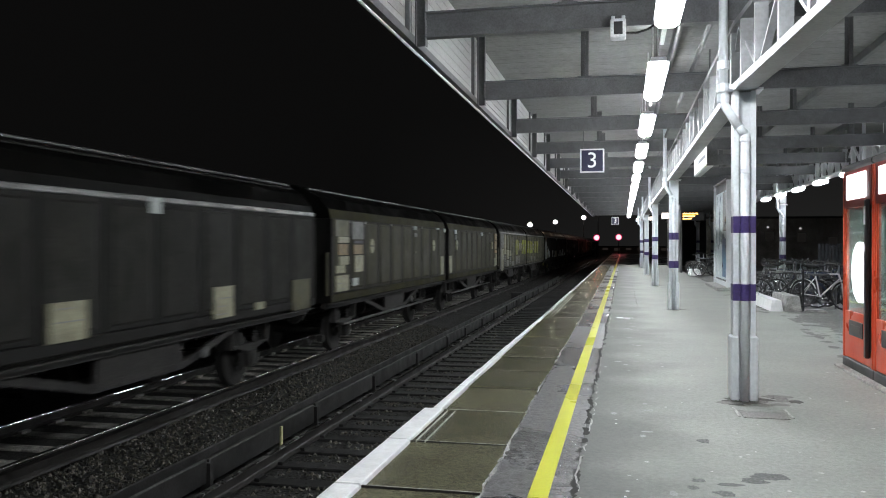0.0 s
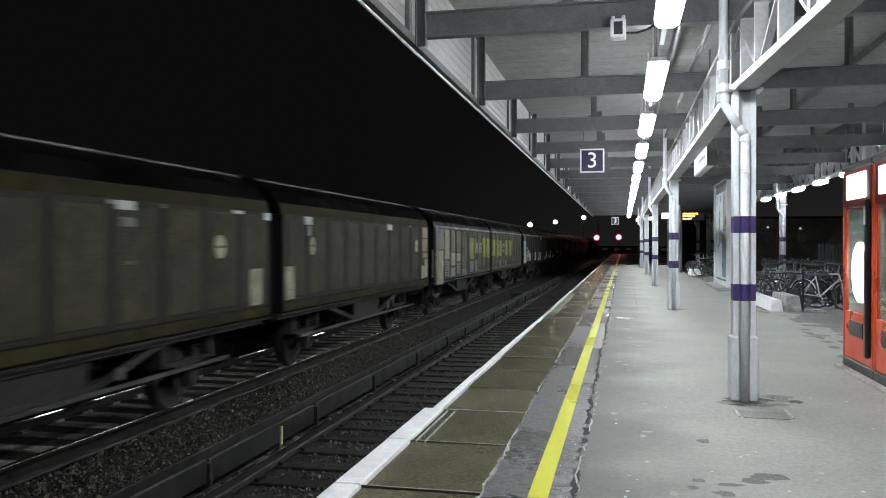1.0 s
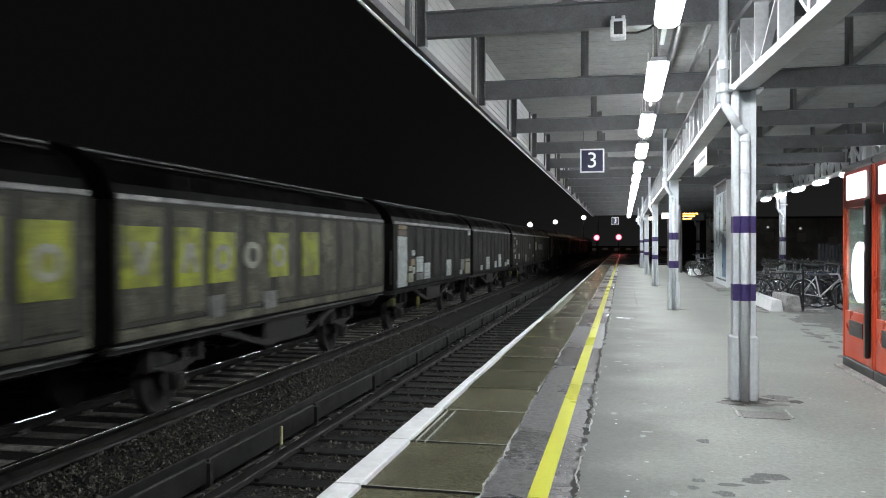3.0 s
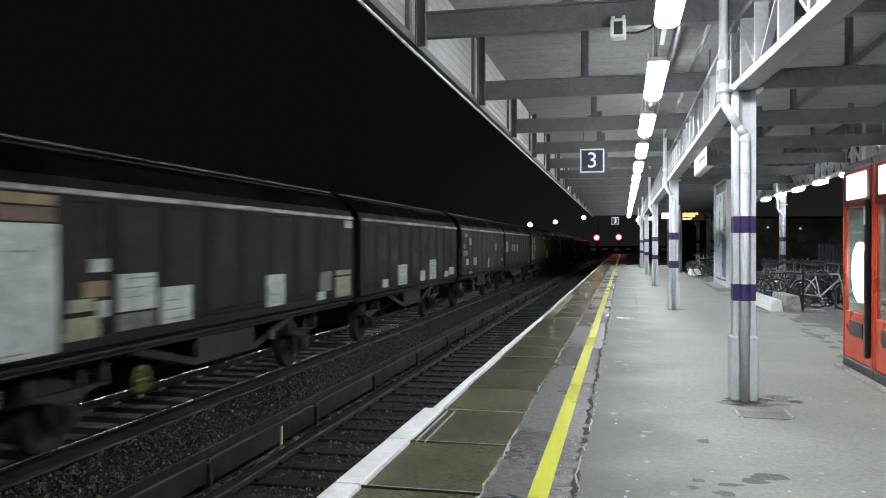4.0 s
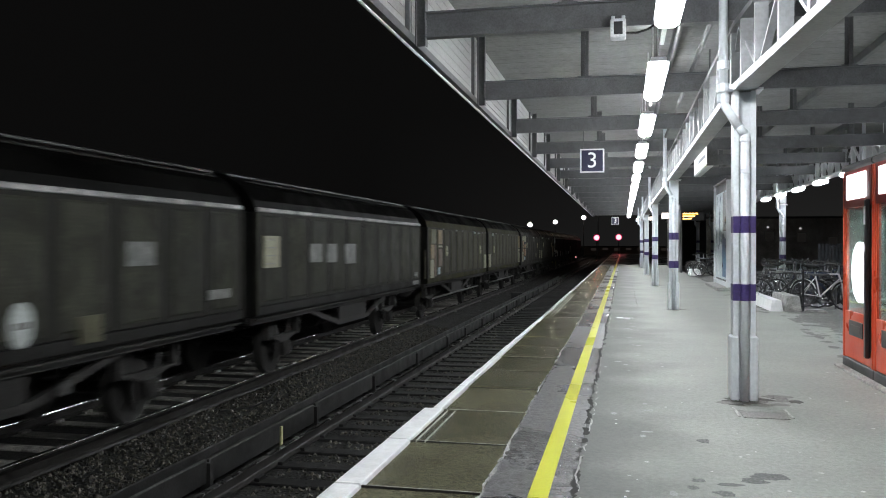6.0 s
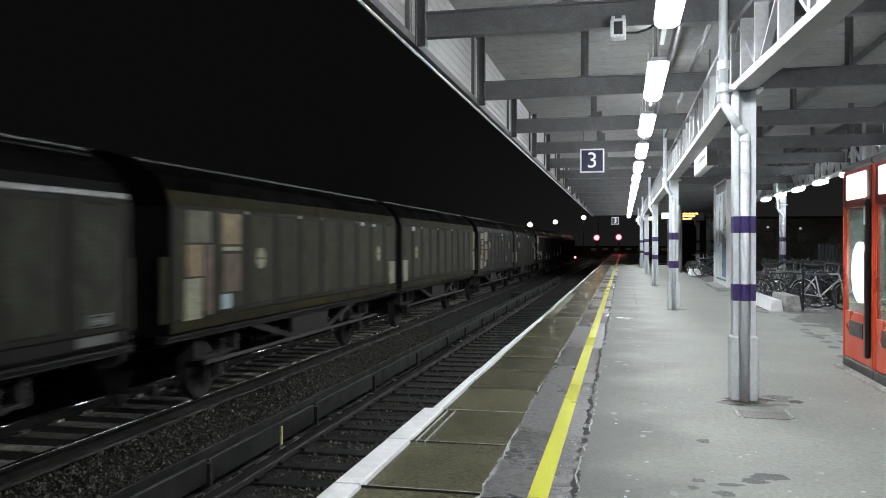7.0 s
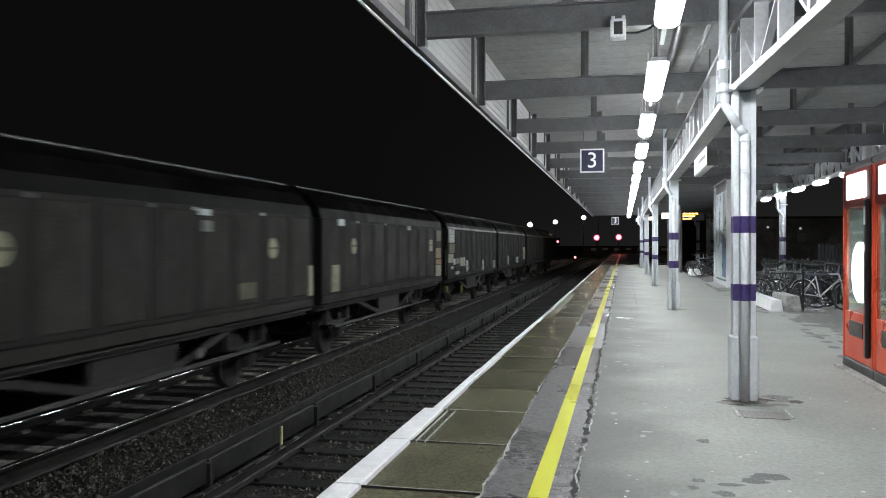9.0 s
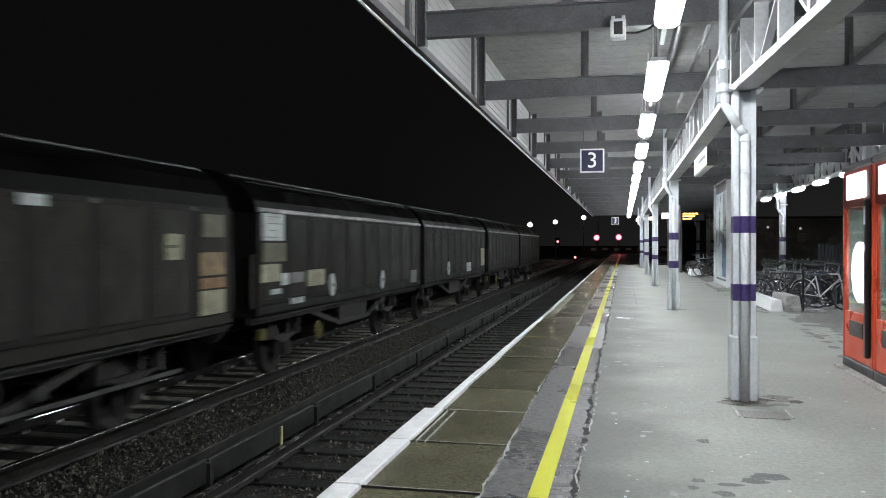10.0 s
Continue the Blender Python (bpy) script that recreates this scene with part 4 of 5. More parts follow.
def build_signal(x, y, z, r, base):
    s = thing("railway_signal", "colour light signal showing red on a post", "signal", pose(x, y, 0), "red signals")
    part("post", rod((0, 0.1, base), (0, 0.1, z - 0.2), 0.07, seg=8), FAR_DARK, s)
    part("head", box(-0.3, 0.3, 0.0, 0.25, z - 0.5, z + 0.6, 0.03), BLACK, s)
    bm = rod((0, -0.04, z), (0, 0.0, z), r, seg=20)
    lens = part("lens", bm, RED_HALO, s, "red lens widened to show the halo")
    part("inner_ring", rod((0, -0.05, z), (0, -0.041, z), r * 0.8, seg=18), RED_HALO_INNER, lens, "pale pink disc for the inner glare")
    part("hot_spot", rod((0, -0.07, z), (0, -0.052, z), r * 0.5, seg=14), RED_CORE, lens, "bright lamp behind the lens")
    part("hood", bar((0, 0.0, z + r + 0.03), (0, -0.3, z + r + 0.01), 2 * r, 0.02), BLACK, s)
    return s


def build_lamp_post(x, y, z, glow=None):
    s = thing("lamp_post", "tall yard lamp post with a lit white head", "lamp post", pose(x, y, 0), "yard lamps")
    part("pole", rod((0, 0, BED - 0.05), (0, 0, z), 0.09, 0.06, seg=8), FAR_DARK, s)
    bm = bmesh.new()
    bmesh.ops.create_uvsphere(bm, u_segments=14, v_segments=8, radius=0.36, matrix=Matrix.Translation((0, -0.1, z)) @ Matrix.Diagonal((1, 0.8, 0.8, 1)))
    part("lamp", bm, glow or LAMP_GLOW, s, "lit lamp head", smooth=True)
    part("cap", box(-0.3, 0.3, -0.3, 0.3, z + 0.42, z + 0.5, 0.02), FAR_DARK, s)
    return s


build_signal(-4.37, 140, 2.64, 0.55, BED)
build_signal(-0.73, 139, 2.70, 0.55, -0.06)
build_signal(-10.1, 130, 1.95, 0.22, BED)
build_signal(-7.1, 125, -0.45, 0.2, BED - 0.1)
build_lamp_post(-14.7, 132, 4.7)
build_lamp_post(-11.2, 139, 5.3)
build_lamp_post(-6.9, 148, 6.3)
build_lamp_post(-4.2, 142, 10.6, WARM_GLOW)
fb = thing("far_buildings", "low dark railway buildings beyond the platform end", "building", None, kind="structure")
part("wall", box(-9, 14, 190, 198, BED, 0.9), mat("far_brick", (0.2, 0.16, 0.14), 0.8), fb)
part("roof", box(-9.4, 14.4, 189.6, 198.4, 0.9, 1.1), FAR_DARK, fb)
dim = glow_mat("dim_window", (1.0, 0.8, 0.7), 0.015)
for i in range(7):
    part("window", box(-7.2 + 2.6 * i, -6.0 + 2.6 * i, 189.96, 190.02, 0.1 + 0.15 * (i % 2), 0.7), dim, fb, "dim lit window")

# lineside bits between the tracks
eb = thing("lineside_box", "low dark equipment box on the ballast", "equipment box", pose(-4.85, 38.5, BED - 0.03))
part("case", box(-0.25, 0.25, -0.6, 0.6, 0, 0.35, 0.02), FAR_DARK, eb)
part("lid", box(-0.28, 0.28, -0.63, 0.63, 0.35, 0.39, 0.01), FAR_DARK, eb)
lc = part("loose_cable", tube([(-6.0, 11.4, BED + 0.09), (-5.75, 11.9, BED + 0.05), (-5.72, 12.6, BED + 0.05), (-5.9, 13.3, BED + 0.09), (-6.1, 13.6, BED + 0.1)], 0.018, 6), BOARD)
tagged(lc, "loose dark cable lying on the ballast", "cable")
lit = thing("litter", "scrap of white paper lying on the platform", "litter", pose(0.02, 16.9, 0.002))
for dx, dy, r in ((-0.07, 0.1, 20), (0.06, -0.08, 70), (0.1, 0.12, 130)):
    bm = box(-0.07, 0.07, -0.05, 0.05, 0, 0.012, 0.004, pose(dx, dy, 0, 4, 3, r))
    part("scrap", bm, SIGN_WHITE, lit)

# loudspeaker tucked against the girder above the first column
ls = thing("loudspeaker", "black loudspeaker box under the canopy girder", "loudspeaker", pose(1.30, 7.6, 3.76))
part("case", box(-0.14, 0.14, -0.1, 0.1, -0.05, 0.12, 0.02), BLACK, ls)
part("bracket", box(-0.02, 0.02, -0.02, 0.02, 0.12, 0.90), STEEL_GREY, ls)
# ---- the freight train ----
def speed_way(t):
    """How far the train has come after t seconds."""
    return 13.905 * t + 0.048 * t * t


LIVERY = {
    "olive": mat("wagon_olive", (0.056, 0.054, 0.035), 0.7, spec=0.2, vary=0.28, scale=9, fine=40, random_tint=0.2, mid=2.2, mid_amount=0.3),
    "dark": mat("wagon_dark_grey", (0.0245, 0.024, 0.0205), 0.7, spec=0.2, vary=0.28, scale=9, fine=40, random_tint=0.25, mid=2.2, mid_amount=0.35),
    "moss": mat("wagon_moss_grey", (0.043, 0.0435, 0.033), 0.7, spec=0.2, vary=0.28, scale=9, fine=40, random_tint=0.25, mid=2.2, mid_amount=0.4),
    "drab": mat("wagon_drab", (0.036, 0.0355, 0.03), 0.7, spec=0.2, vary=0.28, scale=9, fine=40, random_tint=0.2, mid=2.2, mid_amount=0.35),
    "grey": mat("wagon_light_grey", (0.118, 0.115, 0.085), 0.65, spec=0.25, vary=0.5, scale=9, fine=40, random_tint=0.25, mid=2.5, mid_amount=0.5),
}
# darker copies of the liveries: shade in the recessed panel edges, as colour
RIB = {
    "olive": mat("wagon_olive_rib", (0.036, 0.033, 0.028), 0.7, vary=0.3, scale=9, spec=0.2),
    "dark": mat("wagon_dark_rib", (0.015, 0.0145, 0.013), 0.7, vary=0.3, scale=9, spec=0.2),
    "moss": mat("wagon_moss_rib", (0.026, 0.0255, 0.021), 0.7, vary=0.3, scale=9, spec=0.2),
    "drab": mat("wagon_drab_rib", (0.026, 0.0245, 0.022), 0.7, vary=0.3, scale=9, spec=0.2),
    "grey": mat("wagon_grey_rib", (0.07, 0.07, 0.062), 0.7, vary=0.3, scale=9, spec=0.2),
}
FRAME = mat("wagon_frame", (0.017, 0.0165, 0.0155), 0.7, spec=0.2, vary=0.35, scale=12)
ROOF_DARK = mat("wagon_roof", (0.0085, 0.0083, 0.0077), 0.45, vary=0.45, scale=8, spec=0.09, mid=1.5, mid_amount=0.4)
OLIVE_TRIM = mat("wagon_olive_trim", (0.036, 0.034, 0.014), 0.7, vary=0.35, scale=10, spec=0.12, mid=2, mid_amount=0.4)
GRIME = mat("wagon_running_gear", (0.046, 0.0445, 0.042), 0.75, spec=0.2, vary=0.4, scale=18)
STRIP = mat("wagon_pale_strip", (0.38, 0.38, 0.37), 0.5, vary=0.35, scale=16, random_tint=0.4, mid=1.2, mid_amount=0.5)
TIE_BAR = mat("wagon_tie_bar", (0.075, 0.073, 0.07), 0.6, vary=0.35, scale=10)
GLINT_TRIM = mat("wagon_glint_trim", (0.11, 0.11, 0.107), 0.5, vary=0.4, scale=10, random_tint=0.5, mid=0.8, mid_amount=0.6)
PLATE = {
    "white": mat("plate_white", (0.55, 0.6, 0.585), 0.5, vary=0.18, scale=16, mid=4, mid_amount=0.3),
    "cream": mat("plate_cream", (0.36, 0.35, 0.24), 0.5, vary=0.22, scale=16, mid=4, mid_amount=0.35),
    "grey": mat("plate_grey", (0.19, 0.195, 0.185), 0.5, vary=0.25, scale=16, mid=4, mid_amount=0.4),
    "tan": mat("plate_tan", (0.28, 0.2, 0.1), 0.5, vary=0.25, scale=16, mid=4, mid_amount=0.4),
    "orange": mat("plate_orange", (0.34, 0.19, 0.09), 0.5, vary=0.25, scale=16, mid=4, mid_amount=0.4),
    "brown": mat("plate_brown", (0.13, 0.085, 0.06), 0.5, vary=0.25, scale=16, mid=4, mid_amount=0.4),
    "olive": mat("plate_olive", (0.105, 0.102, 0.055), 0.5, vary=0.25, scale=16, mid=4, mid_amount=0.4),
    "blue": mat("plate_pale_blue", (0.38, 0.5, 0.55), 0.5, vary=0.15, scale=16),
    "yellow": mat("plate_yellow", (0.3, 0.33, 0.02), 0.5, vary=0.25, scale=16, mid=3, mid_amount=0.5),
    "emblem": mat("plate_emblem", (0.3, 0.3, 0.19), 0.5, vary=0.3, scale=16),
    "faded": mat("plate_faded_print", (0.27, 0.27, 0.25), 0.5, vary=0.2, scale=16),
    "dark": mat("plate_dark", (0.03, 0.03, 0.05), 0.5),
    "letter": mat("plate_pale_mark", (0.34, 0.34, 0.27), 0.5, vary=0.3, scale=20, mid=5, mid_amount=0.4),
}
BUFFER_YELLOW = mat("gear_yellow", (0.15, 0.145, 0.035), 0.6, vary=0.3, scale=20)
UP = 0.915
SIDE = 1.45
LENGTH = 11.0

# shared meshes
def mesh_of(bm, name, m):
    me = bpy.data.meshes.new(name)
    bm.to_mesh(me)
    bm.free()
    me.materials.append(m)
    return me


def panel_bm(w, z0, z1):
    """A sliding-wall panel with a raised pressed field and a rib at its edge."""
    bm = box(-w / 2, w / 2, 0.0, 0.03, z0, z1)
    for f in bm.faces:
        f.material_index = 1
    r = 0.12
    vs0 = [(-w / 2 + r, z0 + 0.05), (w / 2 - r, z0 + 0.05), (w / 2 - r, z1 - 0.05), (-w / 2 + r, z1 - 0.05)]
    vs1 = [(-w / 2 + r + 0.05, z0 + 0.08), (w / 2 - r - 0.05, z0 + 0.08), (w / 2 - r - 0.05, z1 - 0.08), (-w / 2 + r + 0.05, z1 - 0.08)]
    a = [bm.verts.new((x, 0.031, z)) for x, z in vs0]
    b = [bm.verts.new((x, 0.05, z)) for x, z in vs1]
    for i in range(4):
        bm.faces.new((a[i], a[(i + 1) % 4], b[(i + 1) % 4], b[i]))
    bm.faces.new(b)
    bmesh.ops.recalc_face_normals(bm, faces=bm.faces)
    # two pressed creases across the field
    for k in (0.34, 0.67):
        zz = z0 + (z1 - z0) * k
        add_box(bm, -w / 2 + r + 0.06, w / 2 - r - 0.06, 0.045, 0.055, zz - 0.018, zz + 0.018)
    # local x runs along the wagon, local y outwards
    bmesh.ops.transform(bm, matrix=pose(0, 0, 0, 0, 0, -90), verts=bm.verts)
    bmesh.ops.scale(bm, vec=(1, -1, 1), verts=bm.verts)
    bmesh.ops.reverse_faces(bm, faces=bm.faces)
    return bm


PANELS = {}
WHEELSETS = []
WAGONS = []
ROOF_PROFILE = [(-1.45, 2.95), (-1.40, 3.15), (-1.22, 3.38), (-0.92, 3.56), (-0.5, 3.68), (0, 3.72), (0.5, 3.68), (0.92, 3.56), (1.22, 3.38), (1.40, 3.15), (1.45, 2.95)]


def wheelset_meshes():
    bm = rod((-0.95, 0, 0), (0.95, 0, 0), 0.08, seg=10)
    for s in (-1, 1):
        add_rod(bm, (s * 0.69, 0, 0), (s * 0.82, 0, 0), 0.46, None, 28)
        add_rod(bm, (s * 0.66, 0, 0), (s * 0.69, 0, 0), 0.49, None, 28)
        add_rod(bm, (s * 0.82, 0, 0), (s * 0.86, 0, 0), 0.16, 0.12, 14)
        for i in range(6):
            a = math.pi * i / 3
            add_rod(bm, (s * 0.822, 0.3 * math.cos(a), 0.3 * math.sin(a)), (s * 0.828, 0.3 * math.cos(a), 0.3 * math.sin(a)), 0.05, None, 8)
    return mesh_of(bm, "wheelset", GRIME)


def gear_meshes():
    """Leaf spring, axlebox, guard legs and spring hangers of one wheel, about y = 0."""
    out = {}
    bm = bmesh.new()
    for i in range(5):
        add_box(bm, 0.98, 1.08, -0.62 + 0.11 * i, 0.62 - 0.11 * i, 0.70 - 0.026 * i, 0.7259 - 0.026 * i)
    out["leaf_spring"] = mesh_of(bm, "leaf_spring", GRIME)
    out["axlebox"] = mesh_of(box(0.95, 1.16, -0.14, 0.14, 0.34, 0.60, 0.02), "axlebox", GRIME)
    for s in (-1, 1):
        out["guard_leg/%d" % s] = mesh_of(bar((1.02, s * 0.2, 0.3), (1.02, s * 0.36, 1.1), 0.03, 0.1), "guard_leg", GRIME)
        out["spring_hanger/%d" % s] = mesh_of(box(0.97, 1.1, s * 0.66 - 0.05, s * 0.66 + 0.05, 0.68, 1.1), "spring_hanger", GRIME)
    return out


WHEEL_MESH = wheelset_meshes()
GEAR = gear_meshes()


def plate_box(y0, y1, z0, z1, proud=0.056):
    return box(SIDE + 0.02, SIDE + proud, y0, y1, z0, z1, 0.004)


def oval(y, z, ry, rz, x0, x1, seg=22):
    bm = bmesh.new()
    bmesh.ops.create_cone(bm, cap_ends=True, segments=seg, radius1=1, radius2=1, depth=x1 - x0,
                          matrix=Matrix.Translation(((x0 + x1) / 2, y, z)) @ Matrix.Diagonal((1, ry, rz, 1)) @ pose(0, 0, 0, 0, 90, 0))
    return bm


def wedge(y0, y1, a, b, top):
    """A flat shape that narrows upwards, with an open foot, raised on the van's side."""
    m, t = (y0 + y1) / 2, (y1 - y0) / 2 * top
    foot = (y1 - y0) * 0.27
    out = [(y0, a), (y0 + foot, a), (m, a + 0.6 * (b - a)), (y1 - foot, a), (y1, a), (m + t, b), (m - t, b)]
    bm = bmesh.new()
    back = [bm.verts.new((SIDE + 0.03, y, z)) for y, z in out]
    face = [bm.verts.new((SIDE + 0.062, y, z)) for y, z in out]
    for i in range(len(out)):
        j = (i + 1) % len(out)
        bm.faces.new((back[i], back[j], face[j], face[i]))
    bm.faces.new(face)
    bm.faces.new(back[::-1])
    bmesh.ops.recalc_face_normals(bm, faces=bm.faces)
    return bm


def build_wagon(start, livery, front, plates, label):
    """A two-axle sliding-wall van; local y runs back from its leading end, z from the rail. front: its leading end has the open coupling."""
    w = thing("sliding_wall_van", label, "freight wagon", pose(-7.32, start, RAIL), "vans of the freight train")
    WAGONS.append((w, start))
    olive = livery in ("olive", "drab")
    z0, z1 = 1.40, 2.95
    part("body", box(-SIDE + 0.02, SIDE - 0.015, 0.03, LENGTH - 0.03, 1.2, 2.96, 0.02), FRAME, w)
    part("roof", prism([(x, z) for x, z in ROOF_PROFILE], 0.0, LENGTH), ROOF_DARK, w, "dark grimy arched roof")
    # pale rod: the highlight along the roof's lip is put into its colour
    part("roof_rail", rod((0.93, 0.05, 3.57), (0.93, LENGTH - 0.05, 3.57), 0.022, seg=6), GLINT_TRIM, w)
    if not olive:
        part("roof_rail", rod((1.14, 0.3, 3.47), (1.14, LENGTH - 0.3, 3.47), 0.016, seg=6), GRIME, w)
    key = livery
    pw = (LENGTH - 0.12) / 10
    if key not in PANELS:
        PANELS[key] = mesh_of(panel_bm(pw - 0.025, z0, z1), "side_panel", LIVERY[livery])
        PANELS[key].materials.append(RIB[livery])
    for i in range(10):
        p = part("side_panel", PANELS[key], None, w)
        p.location = (SIDE - 0.012 + (0.004 if i in (4, 5) else 0), 0.06 + pw * (i + 0.5), 0)
    if olive:
        part("upper_band", prism([(SIDE - 0.01, 2.955), (SIDE + 0.01, 2.955), (SIDE - 0.03, 3.14), (SIDE - 0.06, 3.14)], 0.02, LENGTH - 0.02), OLIVE_TRIM if livery == "olive" else ROOF_DARK, w, "faded olive band above the panels")
        part("sill", box(SIDE - 0.02, SIDE + 0.03, 0.0, LENGTH, 1.22, 1.375, 0.008), OLIVE_TRIM if livery == "olive" else LIVERY[livery], w, "faded olive sill")
        for i in range(1, 10):
            if (i * 7 + int(start)) % 5 > 1:
                part("roof_tab", box(SIDE + 0.01, SIDE + 0.045, 0.06 + pw * i - 0.055, 0.06 + pw * i + 0.055, 2.89, 2.94), GLINT_TRIM if i % 2 else STRIP, w, "small pale tab")
    else:
        y = 0.03
        i = 0
        while y < LENGTH - 0.1:
            ln = min(LENGTH - 0.03 - y, (2.6, 1.5, 0.9, 3.1)[(i + int(abs(start))) % 4])
            part("eave_strip", box(SIDE - 0.01, SIDE + 0.05, y, y + ln - 0.03, 2.955, 3.025, 0.012), STRIP, w, "pale eave strip")
            y += ln
            i += 1
        part("sill", box(SIDE - 0.02, SIDE + 0.03, 0.0, LENGTH, 1.24, 1.385, 0.008), LIVERY["grey"] if livery == "grey" else FRAME, w)
    for y in (0.03, LENGTH - 0.03):
        part("corner_post", box(SIDE - 0.03, SIDE + 0.035, y - 0.03, y + 0.03, 1.26, 2.95, 0.006), FRAME if olive else LIVERY[livery], w)
    # underframe and running gear
    part("solebar", box(SIDE - 0.22, SIDE - 0.10, 0.05, LENGTH - 0.05, 1.075, 1.2, 0.006), GRIME, w)
    part("solebar", box(-SIDE + 0.10, -SIDE + 0.22, 0.05, LENGTH - 0.05, 1.075, 1.2, 0.006), GRIME, w)
    part("sill_lip", box(SIDE - 0.05, SIDE + 0.02, 0.02, LENGTH - 0.02, 1.16, 1.185), GLINT_TRIM if livery == "grey" else GRIME, w)
    if livery in ("olive", "drab"):
        part("tie_bar", box(SIDE - 0.17, SIDE - 0.12, 1.2, LENGTH - 1.2, 0.645, 0.70, 0.006), TIE_BAR, w, "long grey tie bar below the frame")
    for ya, za, yb, zb in ((2.9, 1.09, 4.5, 0.72), (4.5, 0.715, 6.5, 0.715), (6.5, 0.72, 8.1, 1.09)):
        bm = bmesh.new()
        add_bar(bm, (SIDE - 0.2, ya, za), (SIDE - 0.2, yb, zb), 0.05, 0.1)
        part("truss_bar", bm, GRIME, w)
    part("equipment_panel", box(SIDE - 0.235, SIDE - 0.18, 4.55, 6.45, 0.74, 1.085, 0.006), GRIME, w)
    part("brake_cylinder", rod((0.4, 5.0, 0.75), (0.4, 5.9, 0.75), 0.2, seg=14), GRIME, w)
    part("release_handle", rod((SIDE - 0.08, 6.9, 0.85), (SIDE - 0.05, 6.9, 0.85), 0.08, seg=12), GLINT_TRIM, w, "pale round brake plate")
    for y in (2.0, LENGTH - 2.0):
        ws = part("wheelset", WHEEL_MESH, None, w)
        ws.location = (0, y, 0.46)
        WHEELSETS.append((ws, y))
        for name, me in GEAR.items():
            g = part(name.split("/")[0], me, None, w)
            g.location = (0, y, 0)
        part("axlebox_cover", rod((1.16, y, 0.47), (1.19, y, 0.47), 0.10, seg=12), GRIME, w)
    if front and livery in ("dark", "moss"):
        ring = part("brake_wheel", torus(0.16, 0.028, 20, 6, pose(SIDE - 0.08, 3.0, 0.71, 0, 90, 0)), BUFFER_YELLOW, w, "dull yellow hand brake wheel")
        bm = bmesh.new()
        for i in range(3):
            a = math.pi * i / 3
            add_rod(bm, (SIDE - 0.08, 3.0 - 0.15 * math.cos(a), 0.71 - 0.15 * math.sin(a)), (SIDE - 0.08, 3.0 + 0.15 * math.cos(a), 0.71 + 0.15 * math.sin(a)), 0.022, None, 6)
        part("wheel_spokes", bm, BUFFER_YELLOW, ring)
        part("shaft", rod((SIDE - 0.25, 3.0, 0.71), (SIDE - 0.08, 3.0, 0.71), 0.02, seg=8), GRIME, ring)
        part("end_bracket", box(SIDE - 0.2, SIDE - 0.09, 0.40, 0.62, 0.78, 0.97, 0.02), BUFFER_YELLOW, w, "dull yellow end bracket")
    ends = ((0.0, -1),) if front else ((LENGTH, 1),)
    for y, s in ends:
        for x in (-0.875, 0.875):
            part("buffer", rod((x, y, 1.05), (x, y + s * 0.42, 1.05), 0.09, seg=12), GRIME, w)
            part("buffer_head", rod((x, y + s * 0.39, 1.05), (x, y + s * 0.43, 1.05), 0.22, seg=18), GRIME, w)
        part("step", box(1.18, 1.34, min(y + s * 0.02, y + s * 0.12), max(y + s * 0.02, y + s * 0.12), 0.42, 0.56, 0.01), GRIME, w)
        part("end_plate", box(SIDE - 0.06, SIDE - 0.02, min(y, y + s * 0.14), max(y, y + s * 0.14), 1.36, 2.25, 0.006), LIVERY[livery], w)
    far = LENGTH if front else 0.0
    s = 1 if front else -1
    part("drawbar", rod((0, far, 1.0), (0, far + s * 0.18, 1.0), 0.09, seg=10), GRIME, w)
    # plates, stencil panels and marks on the side
    for pl in plates:
        kind = pl[0]
        if kind == "emblem":
            o = part("emblem", oval(pl[1], pl[2], 0.17, 0.175, SIDE + 0.02, SIDE + 0.06), PLATE["emblem"], w, "round pale yellow emblem")
            part("emblem_bar", box(SIDE + 0.06, SIDE + 0.064, pl[1] - 0.15, pl[1] + 0.15, pl[2] - 0.02, pl[2] + 0.02), PLATE["olive"], o)
        elif kind == "oval":
            o = part("oval_plate", oval(pl[1], pl[2], 0.16, 0.23, SIDE + 0.02, SIDE + 0.06), PLATE["white"], w, "oval white plate")
            part("oval_bar", box(SIDE + 0.06, SIDE + 0.064, pl[1] - 0.1, pl[1] + 0.1, pl[2] - 0.04, pl[2] + 0.03), PLATE["grey"], o)
        elif kind == "text":
            y0, y1, a, b = pl[1:]
            n = max(3, int((b - a) / 0.042))
            o = part("stencil_panel", plate_box(y0, y1, a, b, 0.054), PLATE["grey"], w, "grey panel of illegible stencilling")
            for i in range(n):
                zz = a + (b - a) * (i + 0.5) / n
                part("stencil_bar", box(SIDE + 0.054, SIDE + 0.058, y0 + 0.05, y1 - random.uniform(0.06, 0.25 * (y1 - y0)), zz - 0.009, zz + 0.009), PLATE["faded"] if i % 2 else RIB["drab"], o)
        elif kind == "wedge":
            y0, y1, a, b = pl[1:]
            o = part("pale_wedge", wedge(y0, y1, a, b, 0.36), PLATE["letter"], w, "pale painted wedge")
        elif kind == "block":
            y0, y1, a, b = pl[1:]
            o = part("pale_block", plate_box(y0, y1, a, b, 0.062), PLATE["letter"], w, "pale painted block")
            part("block_centre", box(SIDE + 0.055, SIDE + 0.066, y0 + 0.32 * (y1 - y0), y0 + 0.66 * (y1 - y0), a + 0.58 * (b - a), a + 0.8 * (b - a)), RIB[livery], o)
